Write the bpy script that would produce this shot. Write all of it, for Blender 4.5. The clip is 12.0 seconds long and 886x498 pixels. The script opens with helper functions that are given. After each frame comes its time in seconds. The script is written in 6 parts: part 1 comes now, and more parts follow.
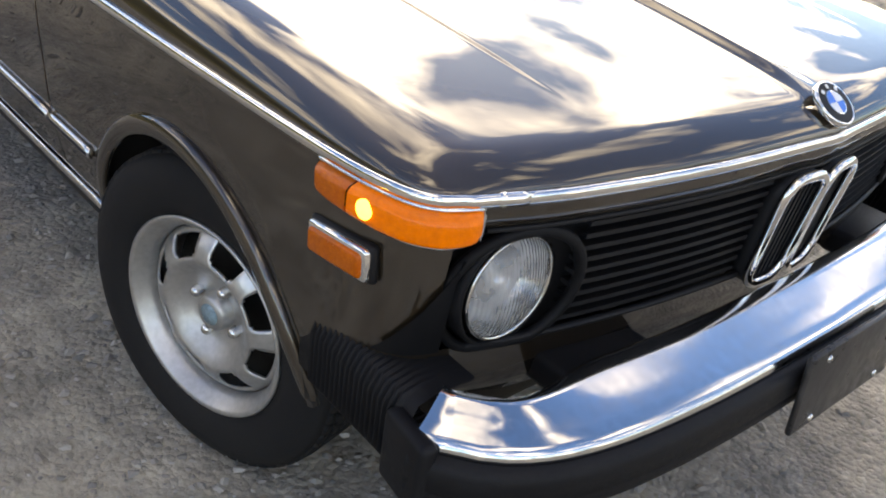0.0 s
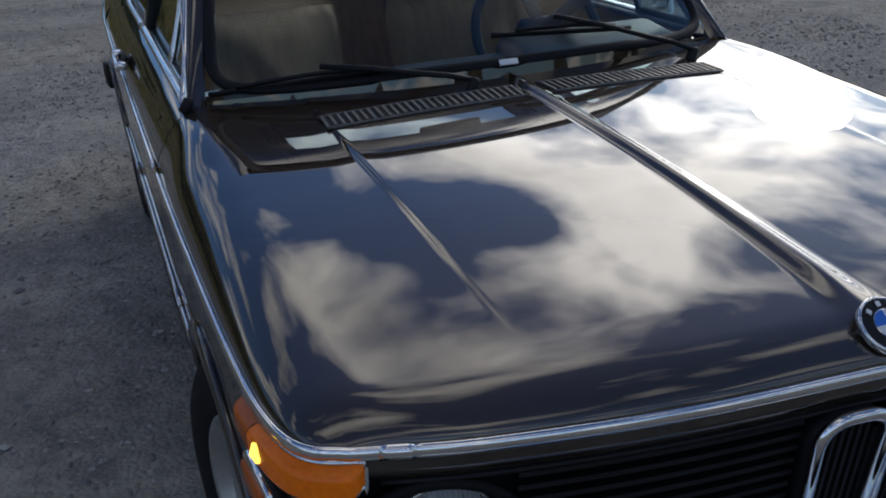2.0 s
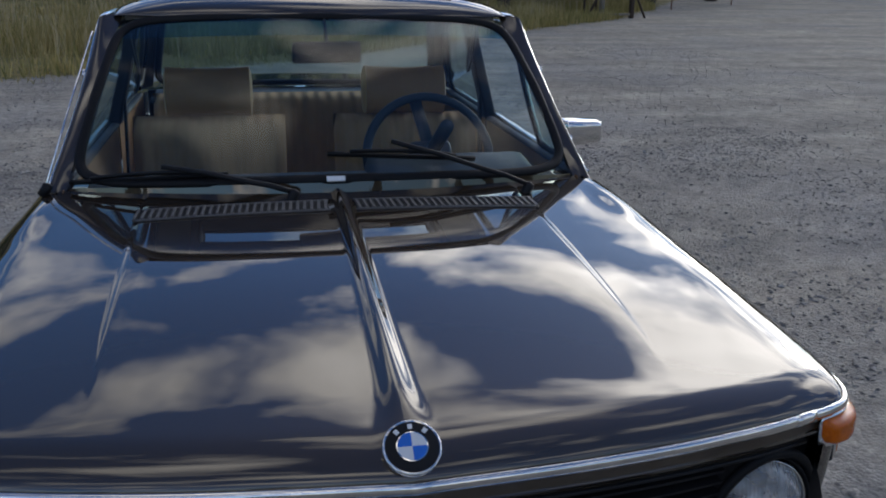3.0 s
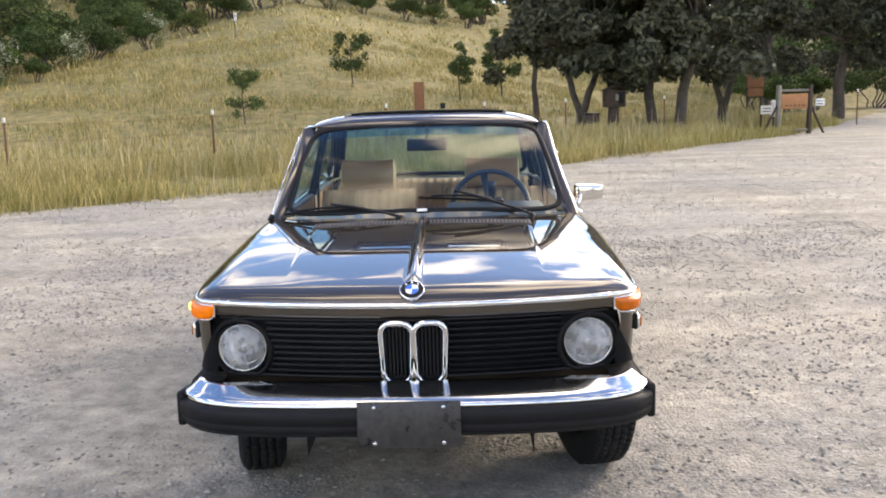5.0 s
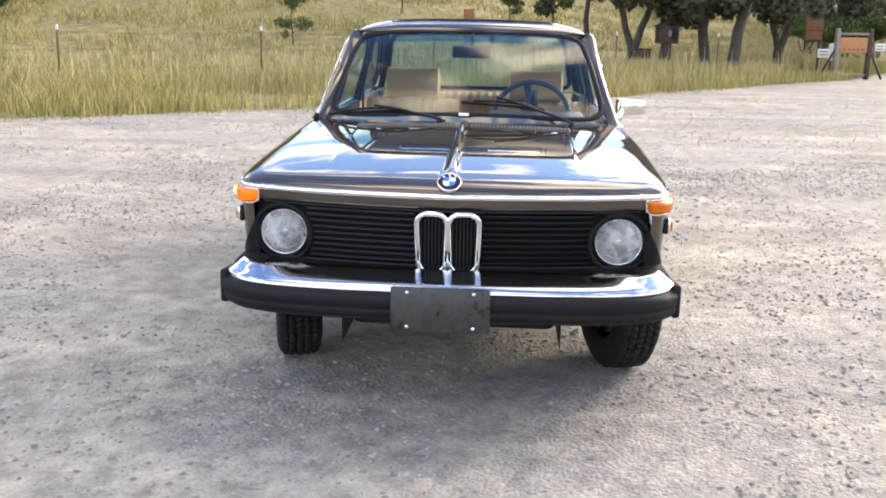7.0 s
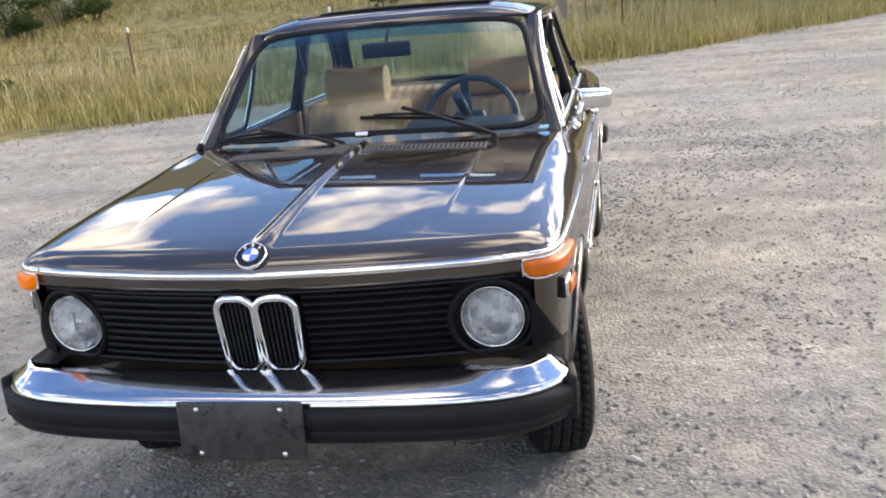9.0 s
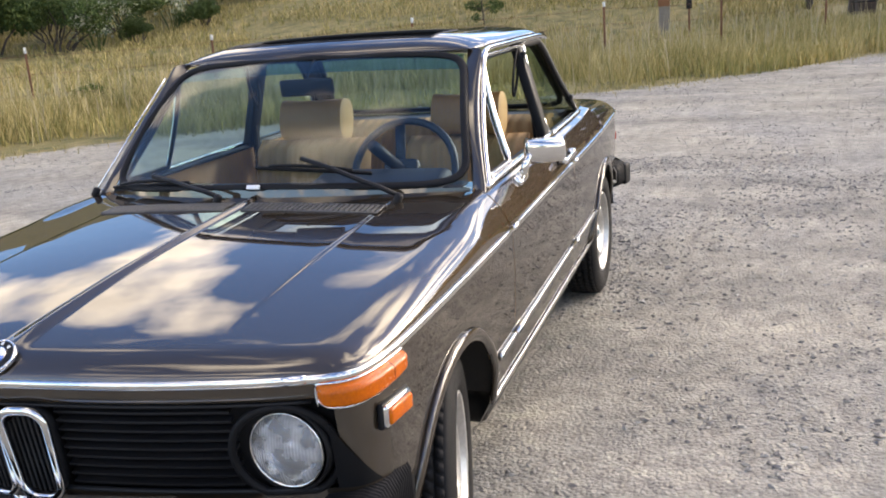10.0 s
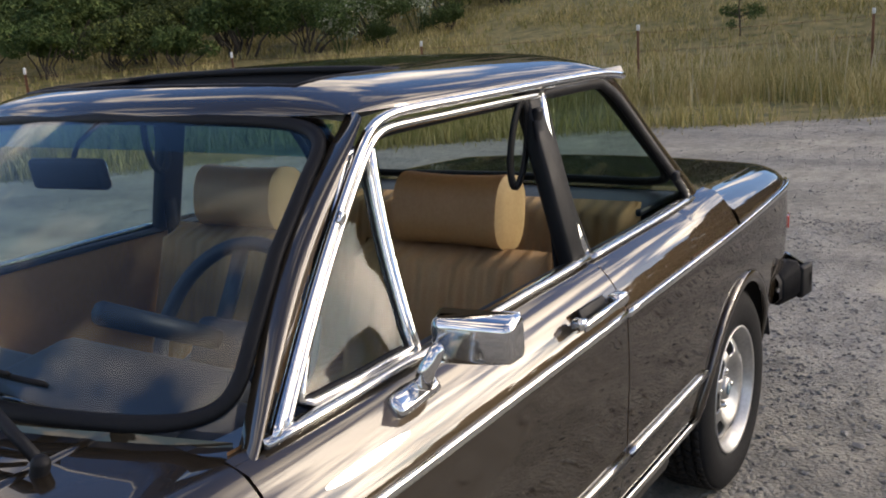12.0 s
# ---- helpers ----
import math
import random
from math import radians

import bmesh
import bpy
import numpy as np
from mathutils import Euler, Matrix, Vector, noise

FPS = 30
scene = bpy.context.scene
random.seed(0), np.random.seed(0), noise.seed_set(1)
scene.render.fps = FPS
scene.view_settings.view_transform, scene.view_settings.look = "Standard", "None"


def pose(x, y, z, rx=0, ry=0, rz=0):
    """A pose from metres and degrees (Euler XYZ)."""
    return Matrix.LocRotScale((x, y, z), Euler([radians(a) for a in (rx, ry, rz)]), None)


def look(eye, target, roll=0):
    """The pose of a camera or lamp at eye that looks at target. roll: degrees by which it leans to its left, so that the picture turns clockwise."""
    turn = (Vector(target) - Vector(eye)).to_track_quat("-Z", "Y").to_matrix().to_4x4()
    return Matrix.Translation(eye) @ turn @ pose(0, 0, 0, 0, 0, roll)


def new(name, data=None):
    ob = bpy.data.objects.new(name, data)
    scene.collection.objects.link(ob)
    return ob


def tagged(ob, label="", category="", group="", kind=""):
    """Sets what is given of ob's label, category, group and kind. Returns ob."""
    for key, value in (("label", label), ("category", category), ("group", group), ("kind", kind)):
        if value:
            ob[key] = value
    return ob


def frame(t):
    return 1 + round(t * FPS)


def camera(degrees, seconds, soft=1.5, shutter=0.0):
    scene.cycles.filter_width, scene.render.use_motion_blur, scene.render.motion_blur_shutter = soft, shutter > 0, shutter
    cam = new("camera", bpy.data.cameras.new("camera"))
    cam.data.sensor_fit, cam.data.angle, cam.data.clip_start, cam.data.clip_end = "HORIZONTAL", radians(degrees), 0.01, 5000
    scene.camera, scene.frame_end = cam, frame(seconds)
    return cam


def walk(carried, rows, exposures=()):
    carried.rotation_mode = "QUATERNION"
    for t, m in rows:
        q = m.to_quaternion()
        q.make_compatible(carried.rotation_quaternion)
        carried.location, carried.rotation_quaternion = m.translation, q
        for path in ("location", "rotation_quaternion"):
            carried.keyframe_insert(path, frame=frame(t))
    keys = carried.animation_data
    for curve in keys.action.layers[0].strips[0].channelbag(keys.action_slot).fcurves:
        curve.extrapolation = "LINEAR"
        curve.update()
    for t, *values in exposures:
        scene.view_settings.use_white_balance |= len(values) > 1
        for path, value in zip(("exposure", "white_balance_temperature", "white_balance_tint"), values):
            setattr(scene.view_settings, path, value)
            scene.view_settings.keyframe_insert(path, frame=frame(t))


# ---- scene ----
cam = camera(50.4, 12.0, soft=1.9)
PATH = [
    (0, (1.367, -1.442, 1.346), (0.144, -0.221, 0.339), 8.2),
    (0.5, (1.206, -1.318, 1.35), (-0.142, -0.148, 0.447), 6.5),
    (1, (1.046, -1.215, 1.351), (-0.298, 0.048, 0.577), 5.3),
    (1.5, (1.2, -1.104, 1.417), (-0.192, 0.025, 0.53), 1.8),
    (2, (1.539, -0.897, 1.463), (-0.177, -0.257, 0.659), -2.6),
    (2.5, (1.684, -0.527, 1.449), (-0.11, -0.001, 0.74), 0.6),
    (3, (1.885, -0.189, 1.5), (0.009, 0.188, 0.918), 0.8),
    (3.2, (2.038, -0.124, 1.51), (0.138, 0.17, 0.955), 0.5),
    (4.8, (3.604, 0.17, 1.547), (1.631, 0.161, 1.221), -1.1),
    (5, (3.78, 0.161, 1.506), (1.808, 0.125, 1.177), -1.4),
    (5.5, (4.022, 0.294, 1.481), (2.069, 0.168, 1.067), 0.6),
    (6, (4.062, 0.309, 1.458), (2.111, 0.128, 1.056), 0.1),
    (6.5, (4.017, 0.256, 1.402), (2.061, 0.085, 1.017), 0.6),
    (7, (3.9, 0.178, 1.391), (1.959, 0.058, 0.924), 1.1),
    (7.2, (3.834, 0.168, 1.426), (1.894, 0.083, 0.949), 0.3),
    (8.8, (3.054, 0.854, 1.481), (1.149, 0.451, 1.024), -6.2),
    (9, (2.907, 0.956, 1.483), (1.022, 0.556, 0.945), -5.1),
    (9.5, (2.584, 1.262, 1.471), (0.714, 0.752, 0.977), -4.9),
    (10, (2.198, 1.48, 1.507), (0.365, 0.859, 1.001), -4.3),
    (10.5, (1.781, 1.617, 1.548), (-0.053, 0.898, 1.206), -4.2),
    (11, (1.295, 1.745, 1.514), (-0.401, 0.774, 1.088), -3.2),
    (11.5, (0.748, 1.672, 1.494), (-0.899, 0.626, 1.056), -2.8),
    (12, (0.269, 1.576, 1.481), (-1.339, 0.481, 1.019), -3.9),
]
walk(cam, [(t, look(eye, target, roll)) for t, eye, target, roll in PATH], [
    (0.0, 0.92, 8400, 12), (0.5, 0.28, 6700, 11), (1.0, -0.5, 5900, 7), (1.5, -0.95, 6000, 7), (2.0, -0.95, 6200, 11), (2.5, -0.75, 6200, 11), (3.2, -0.65, 6200, 12),
    (4.8, 1.25, 8100, 14), (5.5, 1.4, 8000, 15), (6.5, 1.6, 7900, 15), (7.2, 1.65, 7800, 14), (8.8, 1.25, 7600, 14), (9.5, 1.05, 7600, 15), (10.5, 1.0, 7600, 15),
    (11.0, 0.8, 7500, 15), (11.5, 0.43, 7400, 15), (12.0, 0.1, 7400, 15),
])

# ---- light ----
SUN_DIR = Vector((-0.68, 0.67, 0.28)).normalized()
SUN_ELEV = math.asin(SUN_DIR.z)
SUN_AZ = math.atan2(SUN_DIR.x, SUN_DIR.y)


def make_world():
    w = bpy.data.worlds.new("sky")
    scene.world = w
    w.use_nodes = True
    nt = w.node_tree
    nt.nodes.clear()
    N, L = nt.nodes.new, nt.links.new
    out, bg = N("ShaderNodeOutputWorld"), N("ShaderNodeBackground")
    sky = N("ShaderNodeTexSky")
    sky.sky_type, sky.sun_disc = "NISHITA", False
    sky.sun_elevation, sky.sun_rotation = SUN_ELEV, SUN_AZ
    sky.air_density, sky.dust_density, sky.ozone_density = 1.0, 0.6, 2.0
    co = N("ShaderNodeTexCoord")
    sep = N("ShaderNodeSeparateXYZ")
    L(co.outputs["Generated"], sep.inputs[0])
    up = N("ShaderNodeMath"); up.operation = "MAXIMUM"; up.inputs[1].default_value = 0.0
    L(sep.outputs["Z"], up.inputs[0])
    add = N("ShaderNodeMath"); add.operation = "ADD"; add.inputs[1].default_value = 0.22
    L(up.outputs[0], add.inputs[0])
    comb = N("ShaderNodeCombineXYZ")
    for k in "XY":
        d = N("ShaderNodeMath"); d.operation = "DIVIDE"
        L(sep.outputs[k], d.inputs[0]); L(add.outputs[0], d.inputs[1]); L(d.outputs[0], comb.inputs[k])
    n1 = N("ShaderNodeTexNoise"); n1.inputs["Scale"].default_value = 2.5; n1.inputs["Detail"].default_value = 6; n1.inputs["Roughness"].default_value = 0.5
    n1.inputs["Distortion"].default_value = 0.25
    L(comb.outputs[0], n1.inputs["Vector"])
    ramp = N("ShaderNodeValToRGB")
    ramp.color_ramp.elements[0].position, ramp.color_ramp.elements[1].position = 0.51, 0.65
    # brighter cloud towards the sun
    dot = N("ShaderNodeVectorMath"); dot.operation = "DOT_PRODUCT"; dot.inputs[1].default_value = SUN_DIR
    L(co.outputs["Generated"], dot.inputs[0])
    mr = N("ShaderNodeMapRange"); mr.inputs["From Min"].default_value = -0.2; mr.inputs["From Max"].default_value = 1.0
    mr.inputs["To Min"].default_value = 0.0; mr.inputs["To Max"].default_value = 1.0
    L(dot.outputs["Value"], mr.inputs["Value"])
    pw = N("ShaderNodeMath"); pw.operation = "POWER"; pw.inputs[1].default_value = 8.0
    L(mr.outputs[0], pw.inputs[0])
    # cloud closes up round the sun
    cov = N("ShaderNodeMath"); cov.operation = "MULTIPLY_ADD"; cov.inputs[1].default_value = 0.13
    pw2 = N("ShaderNodeMath"); pw2.operation = "POWER"; pw2.inputs[1].default_value = 14.0
    L(mr.outputs[0], pw2.inputs[0]); L(pw2.outputs[0], cov.inputs[0]); L(n1.outputs["Fac"], cov.inputs[2]); L(cov.outputs[0], ramp.inputs[0])
    lum = N("ShaderNodeMapRange"); lum.inputs["To Min"].default_value = 2.3; lum.inputs["To Max"].default_value = 11.0
    L(pw.outputs[0], lum.inputs["Value"])
    n2 = N("ShaderNodeTexNoise"); n2.inputs["Scale"].default_value = 3.2; n2.inputs["Detail"].default_value = 5
    L(comb.outputs[0], n2.inputs["Vector"])
    shade = N("ShaderNodeMapRange"); shade.inputs["From Min"].default_value = 0.3; shade.inputs["From Max"].default_value = 0.7
    shade.inputs["To Min"].default_value = 0.6; shade.inputs["To Max"].default_value = 1.2
    L(n2.outputs["Fac"], shade.inputs["Value"])
    mul = N("ShaderNodeMath"); mul.operation = "MULTIPLY"
    L(lum.outputs[0], mul.inputs[0]); L(shade.outputs[0], mul.inputs[1])
    cc = N("ShaderNodeVectorMath"); cc.operation = "SCALE"; cc.inputs[0].default_value = (1.0, 0.945, 0.86)
    L(mul.outputs[0], cc.inputs["Scale"])
    sk = N("ShaderNodeVectorMath"); sk.operation = "MULTIPLY"; sk.inputs[1].default_value = (SKY * 0.76, SKY * 1.0, SKY * 1.40)
    L(sky.outputs[0], sk.inputs[0])
    mix = N("ShaderNodeMix"); mix.data_type = "RGBA"
    L(ramp.outputs[0], mix.inputs["Factor"]); L(sk.outputs[0], mix.inputs[6]); L(cc.outputs[0], mix.inputs[7])
    L(mix.outputs[2], bg.inputs[0]); bg.inputs[1].default_value = 1.0
    L(bg.outputs[0], out.inputs[0])


SKY = 0.17
make_world()
sun = new("sun", bpy.data.lights.new("sun", "SUN"))
sun.data.energy, sun.data.angle, sun.data.color = 0.6, radians(6), (1.0, 0.90, 0.76)
sun.matrix_world = look(SUN_DIR * 60, (0, 0, 0))


# ---- materials ----
def mat(name, c1, c2=None, rough=0.5, metal=0.0, scale=30.0, scale2=3.0, bump=0.0, bscale=200.0, coat=0.0, rvar=0.08,
        spec=0.5, trans=0.0, emit=0.0, ior=1.45, mottled=0.5):
    """A principled material, mottled at two scales between two colours, with fine relief."""
    m = bpy.data.materials.new(name)
    m.use_nodes = True
    nt = m.node_tree
    N, L = nt.nodes.new, nt.links.new
    p = nt.nodes["Principled BSDF"]
    c2 = c2 or tuple(v * 0.8 for v in c1)
    co = N("ShaderNodeTexCoord")
    a, b = N("ShaderNodeTexNoise"), N("ShaderNodeTexNoise")
    a.inputs["Scale"].default_value, b.inputs["Scale"].default_value = scale, scale2
    a.inputs["Detail"].default_value = b.inputs["Detail"].default_value = 4
    for n in (a, b):
        L(co.outputs["Object"], n.inputs["Vector"])
    mm = N("ShaderNodeMix"); mm.data_type = "FLOAT"; mm.inputs["Factor"].default_value = mottled
    L(a.outputs["Fac"], mm.inputs[2]); L(b.outputs["Fac"], mm.inputs[3])
    r = N("ShaderNodeMapRange"); r.inputs["From Min"].default_value, r.inputs["From Max"].default_value = 0.35, 0.65
    L(mm.outputs[0], r.inputs["Value"])
    mix = N("ShaderNodeMix"); mix.data_type = "RGBA"
    mix.inputs[6].default_value, mix.inputs[7].default_value = (*c1, 1), (*c2, 1)
    L(r.outputs[0], mix.inputs["Factor"]); L(mix.outputs[2], p.inputs["Base Color"])
    rr = N("ShaderNodeMapRange"); rr.inputs["To Min"].default_value, rr.inputs["To Max"].default_value = max(0.0, rough - rvar), min(1.0, rough + rvar)
    L(r.outputs[0], rr.inputs["Value"]); L(rr.outputs[0], p.inputs["Roughness"])
    p.inputs["Metallic"].default_value, p.inputs["IOR"].default_value = metal, ior
    p.inputs["Specular IOR Level"].default_value = spec
    p.inputs["Coat Weight"].default_value, p.inputs["Coat Roughness"].default_value, p.inputs["Coat IOR"].default_value = coat, 0.008, 1.8
    p.inputs["Transmission Weight"].default_value = trans
    if emit:
        p.inputs["Emission Color"].default_value, p.inputs["Emission Strength"].default_value = (*c1, 1), emit
    if bump:
        c = N("ShaderNodeTexNoise"); c.inputs["Scale"].default_value = bscale; c.inputs["Detail"].default_value = 3
        L(co.outputs["Object"], c.inputs["Vector"])
        bp = N("ShaderNodeBump"); bp.inputs["Strength"].default_value, bp.inputs["Distance"].default_value = bump, 0.004
        L(c.outputs["Fac"], bp.inputs["Height"]); L(bp.outputs[0], p.inputs["Normal"])
    return m


def glass(name, tint, rough=0.0, clear=0.88):
    """A thin pane: tinted clear body with a mirror coat that grows at grazing angles."""
    m = bpy.data.materials.new(name)
    m.use_nodes = True
    nt = m.node_tree
    nt.nodes.clear()
    N, L = nt.nodes.new, nt.links.new
    out, tr, gl, mix, lw = (N("ShaderNode" + k) for k in ("OutputMaterial", "BsdfTransparent", "BsdfGlossy", "MixShader", "LayerWeight"))
    tr.inputs[0].default_value, gl.inputs["Roughness"].default_value = (*tint, 1), rough
    lw.inputs["Blend"].default_value = 0.5
    pw, fr = N("ShaderNodeMath"), N("ShaderNodeMath")
    pw.operation, pw.inputs[1].default_value = "POWER", 5.0
    fr.operation, fr.inputs[1].default_value, fr.inputs[2].default_value = "MULTIPLY_ADD", 0.90, 0.05
    fr.use_clamp = True
    L(lw.outputs["Facing"], pw.inputs[0]); L(pw.outputs[0], fr.inputs[0])
    L(fr.outputs[0], mix.inputs[0]); L(tr.outputs[0], mix.inputs[1]); L(gl.outputs[0], mix.inputs[2]); L(mix.outputs[0], out.inputs[0])
    return m


def tint_edge(m, c):
    """Darkens a metallic base at grazing angles, as flake paint does under its lacquer."""
    m.node_tree.nodes["Principled BSDF"].inputs["Specular Tint"].default_value = (*c, 1)
    return m


PAINT = mat("brown_metallic_paint", (0.055, 0.041, 0.027), (0.046, 0.034, 0.022), rough=0.50, metal=0.80, scale=900, scale2=2, coat=1.0, rvar=0.04, mottled=0.35)
tint_edge(PAINT, (0.05, 0.04, 0.03))
CHROME = mat("chrome", (0.80, 0.79, 0.77), (0.70, 0.69, 0.67), rough=0.07, metal=1.0, scale=60, scale2=6, rvar=0.035)
DULLCHROME = mat("worn_bright_trim", (0.72, 0.71, 0.69), (0.58, 0.57, 0.55), rough=0.18, metal=1.0, scale=80, scale2=9, rvar=0.07)
BUMPER = mat("bumper_chrome", (0.66, 0.66, 0.66), (0.56, 0.56, 0.56), rough=0.11, metal=1.0, scale=60, scale2=6, rvar=0.04)
RUBBER = mat("black_rubber", (0.005, 0.005, 0.006), (0.010, 0.010, 0.011), rough=0.55, scale=120, scale2=10, bump=0.12, bscale=400, spec=0.22)
TYRE = mat("tyre_rubber", (0.009, 0.009, 0.010), (0.018, 0.017, 0.016), rough=0.75, scale=70, scale2=7, bump=0.2, bscale=300, spec=0.2)
BLACK = mat("black_plastic", (0.007, 0.007, 0.008), (0.012, 0.012, 0.013), rough=0.52, scale=150, scale2=12, bump=0.08, bscale=600, spec=0.25)
MATTBLACK = mat("matt_black_plastic", (0.004, 0.004, 0.0045), (0.007, 0.007, 0.008), rough=0.6, scale=150, scale2=12, bump=0.08, bscale=600, spec=0.2)
VENTRIB = mat("grey_vent_slats", (0.13, 0.125, 0.12), (0.09, 0.086, 0.082), rough=0.45, metal=0.4, scale=90, scale2=9)
PLATE = mat("scuffed_plate_plastic", (0.010, 0.010, 0.011), (0.040, 0.037, 0.035), rough=0.36, scale=45, scale2=14, rvar=0.14, bump=0.1, bscale=90)
UNDER = mat("underbody_black", (0.012, 0.011, 0.010), (0.028, 0.024, 0.020), rough=0.85, scale=40, scale2=5, bump=0.3, bscale=150)
ALLOY = mat("silver_wheel_paint", (0.53, 0.525, 0.51), (0.42, 0.412, 0.395), rough=0.40, metal=0.85, scale=80, scale2=9, bump=0.06, bscale=500, rvar=0.1)
AMBER = mat("amber_lens", (0.62, 0.13, 0.0), (0.46, 0.085, 0.0), rough=0.2, scale=160, scale2=20, coat=0.1, spec=0.3, trans=0.15, bump=0.3, bscale=260)
AMBERLIT = mat("lit_amber_lens", (0.78, 0.17, 0.0), (0.62, 0.12, 0.0), rough=0.2, scale=120, scale2=25, coat=0.1, spec=0.3, emit=0.12, bump=0.3, bscale=260)
BULB = mat("lit_bulb", (1.0, 0.62, 0.08), (1.0, 0.58, 0.07), emit=4.0)
RED = mat("red_lens", (0.55, 0.03, 0.015), (0.40, 0.02, 0.01), rough=0.15, coat=0.8)
TAN = mat("tan_vinyl", (0.34, 0.175, 0.068), (0.28, 0.14, 0.052), rough=0.52, scale=110, scale2=8, bump=0.12, bscale=500)
def sewn(m, scale):
    """Upright sewn pleats across a seat's cloth."""
    nt = m.node_tree
    N, L = nt.nodes.new, nt.links.new
    co, wv, bp = N("ShaderNodeTexCoord"), N("ShaderNodeTexWave"), N("ShaderNodeBump")
    wv.bands_direction, wv.inputs["Scale"].default_value, wv.inputs["Distortion"].default_value = "Y", scale, 0.15
    L(co.outputs["Object"], wv.inputs["Vector"])
    bp.inputs["Strength"].default_value, bp.inputs["Distance"].default_value = 0.8, 0.012
    p = nt.nodes["Principled BSDF"]
    L(p.inputs["Normal"].links[0].from_socket, bp.inputs["Normal"])
    L(wv.outputs["Fac"], bp.inputs["Height"]); L(bp.outputs[0], p.inputs["Normal"])
    return m


TANCLOTH = mat("tan_seat_cloth", (0.38, 0.225, 0.108), (0.31, 0.18, 0.082), rough=0.85, scale=300, scale2=12, bump=0.25, bscale=900)
sewn(TANCLOTH, 6.3)
DASH = mat("dark_blue_grey_dash", (0.013, 0.019, 0.032), (0.019, 0.025, 0.038), rough=0.5, scale=120, scale2=8, bump=0.12, bscale=500)
WHITE = mat("white_enamel", (0.78, 0.78, 0.76), (0.70, 0.70, 0.68), rough=0.2, coat=0.6)
BLUE = mat("blue_enamel", (0.035, 0.17, 0.62), (0.03, 0.14, 0.55), rough=0.2, coat=0.6)
REFLECTOR = mat("lamp_reflector", (0.90, 0.90, 0.89), (0.80, 0.80, 0.78), rough=0.09, metal=1.0, scale=50, scale2=18, bump=0.22, bscale=38)
# the blue in the windscreen's tint stands in for reflected sky
SCREEN = glass("windscreen_glass", (0.68, 0.83, 0.89))
SIDEGLASS = glass("side_glass", (0.70, 0.82, 0.78))
LENS = glass("lamp_glass", (0.93, 0.94, 0.94))


def fluted(name):
    """Moulded lamp glass: upright flutes that scatter part of the light and let the rest through."""
    m = bpy.data.materials.new(name)
    m.use_nodes = True
    nt = m.node_tree
    nt.nodes.clear()
    N, L = nt.nodes.new, nt.links.new
    out, tr, df, gl, m1, m2, fr = (N("ShaderNode" + k) for k in ("OutputMaterial", "BsdfTransparent", "BsdfDiffuse", "BsdfGlossy", "MixShader", "MixShader", "Fresnel"))
    co, wv, nz, bp = N("ShaderNodeTexCoord"), N("ShaderNodeTexWave"), N("ShaderNodeTexNoise"), N("ShaderNodeBump")
    wv.bands_direction, wv.inputs["Scale"].default_value, wv.inputs["Distortion"].default_value = "Y", 48, 0.6
    nz.inputs["Scale"].default_value = 26
    L(co.outputs["Object"], wv.inputs["Vector"]); L(co.outputs["Object"], nz.inputs["Vector"])
    L(wv.outputs["Fac"], bp.inputs["Height"]); bp.inputs["Strength"].default_value, bp.inputs["Distance"].default_value = 0.5, 0.004
    mr = N("ShaderNodeMapRange"); mr.inputs["From Min"].default_value, mr.inputs["From Max"].default_value = 0.35, 0.65
    mr.inputs["To Min"].default_value, mr.inputs["To Max"].default_value = 0.18, 0.40
    L(nz.outputs["Fac"], mr.inputs["Value"])
    tr.inputs[0].default_value, df.inputs[0].default_value = (0.95, 0.95, 0.95, 1), (0.86, 0.87, 0.88, 1)
    gl.inputs["Roughness"].default_value, fr.inputs["IOR"].default_value = 0.04, 1.5
    for n in (df, gl, fr):
        L(bp.outputs[0], n.inputs["Normal"])
    L(mr.outputs[0], m1.inputs[0]); L(tr.outputs[0], m1.inputs[1]); L(df.outputs[0], m1.inputs[2])
    L(fr.outputs[0], m2.inputs[0]); L(m1.outputs[0], m2.inputs[1]); L(gl.outputs[0], m2.inputs[2]); L(m2.outputs[0], out.inputs[0])
    return m


FLUTED = fluted("fluted_lamp_glass")
HEADLINER = mat("pale_headliner", (0.55, 0.52, 0.46), (0.48, 0.45, 0.40), rough=0.8, scale=200, scale2=10, bump=0.1)
TINT = glass("tinted_band", (0.32, 0.60, 0.74))
MIRROR = mat("mirror_silver", (0.9, 0.9, 0.9), (0.88, 0.88, 0.88), rough=0.01, metal=1.0, rvar=0.005)
TANEND = mat("pale_tan_vinyl", (0.50, 0.335, 0.150), (0.44, 0.285, 0.125), rough=0.55, scale=120, scale2=9, bump=0.15, bscale=400)
PALEGRASS = mat("pale_seed_heads", (0.50, 0.42, 0.25), (0.38, 0.31, 0.17), rough=0.85)
HUBBADGE = mat("hub_badge_enamel", (0.25, 0.38, 0.44), (0.03, 0.05, 0.06), rough=0.25, scale=70, scale2=50, coat=0.5)


# ---- building tools ----
def finish(bm, smooth=True, flip=False):
    me = bpy.data.meshes.new("m")
    if flip:
        bmesh.ops.reverse_faces(bm, faces=bm.faces[:])
    for f in bm.faces:
        f.smooth = smooth
    bm.to_mesh(me)
    bm.free()
    return me


def part(name, bm, material, parent=None, label="", smooth=True):
    """Links a bmesh as one mesh object under a thing or a part."""
    me = bm if isinstance(bm, bpy.types.Mesh) else finish(bm, smooth)
    me.materials.clear()
    me.materials.append(material)
    ob = new(name, me)
    if parent:
        ob.parent = parent
    if label:
        tagged(ob, label)
    return ob


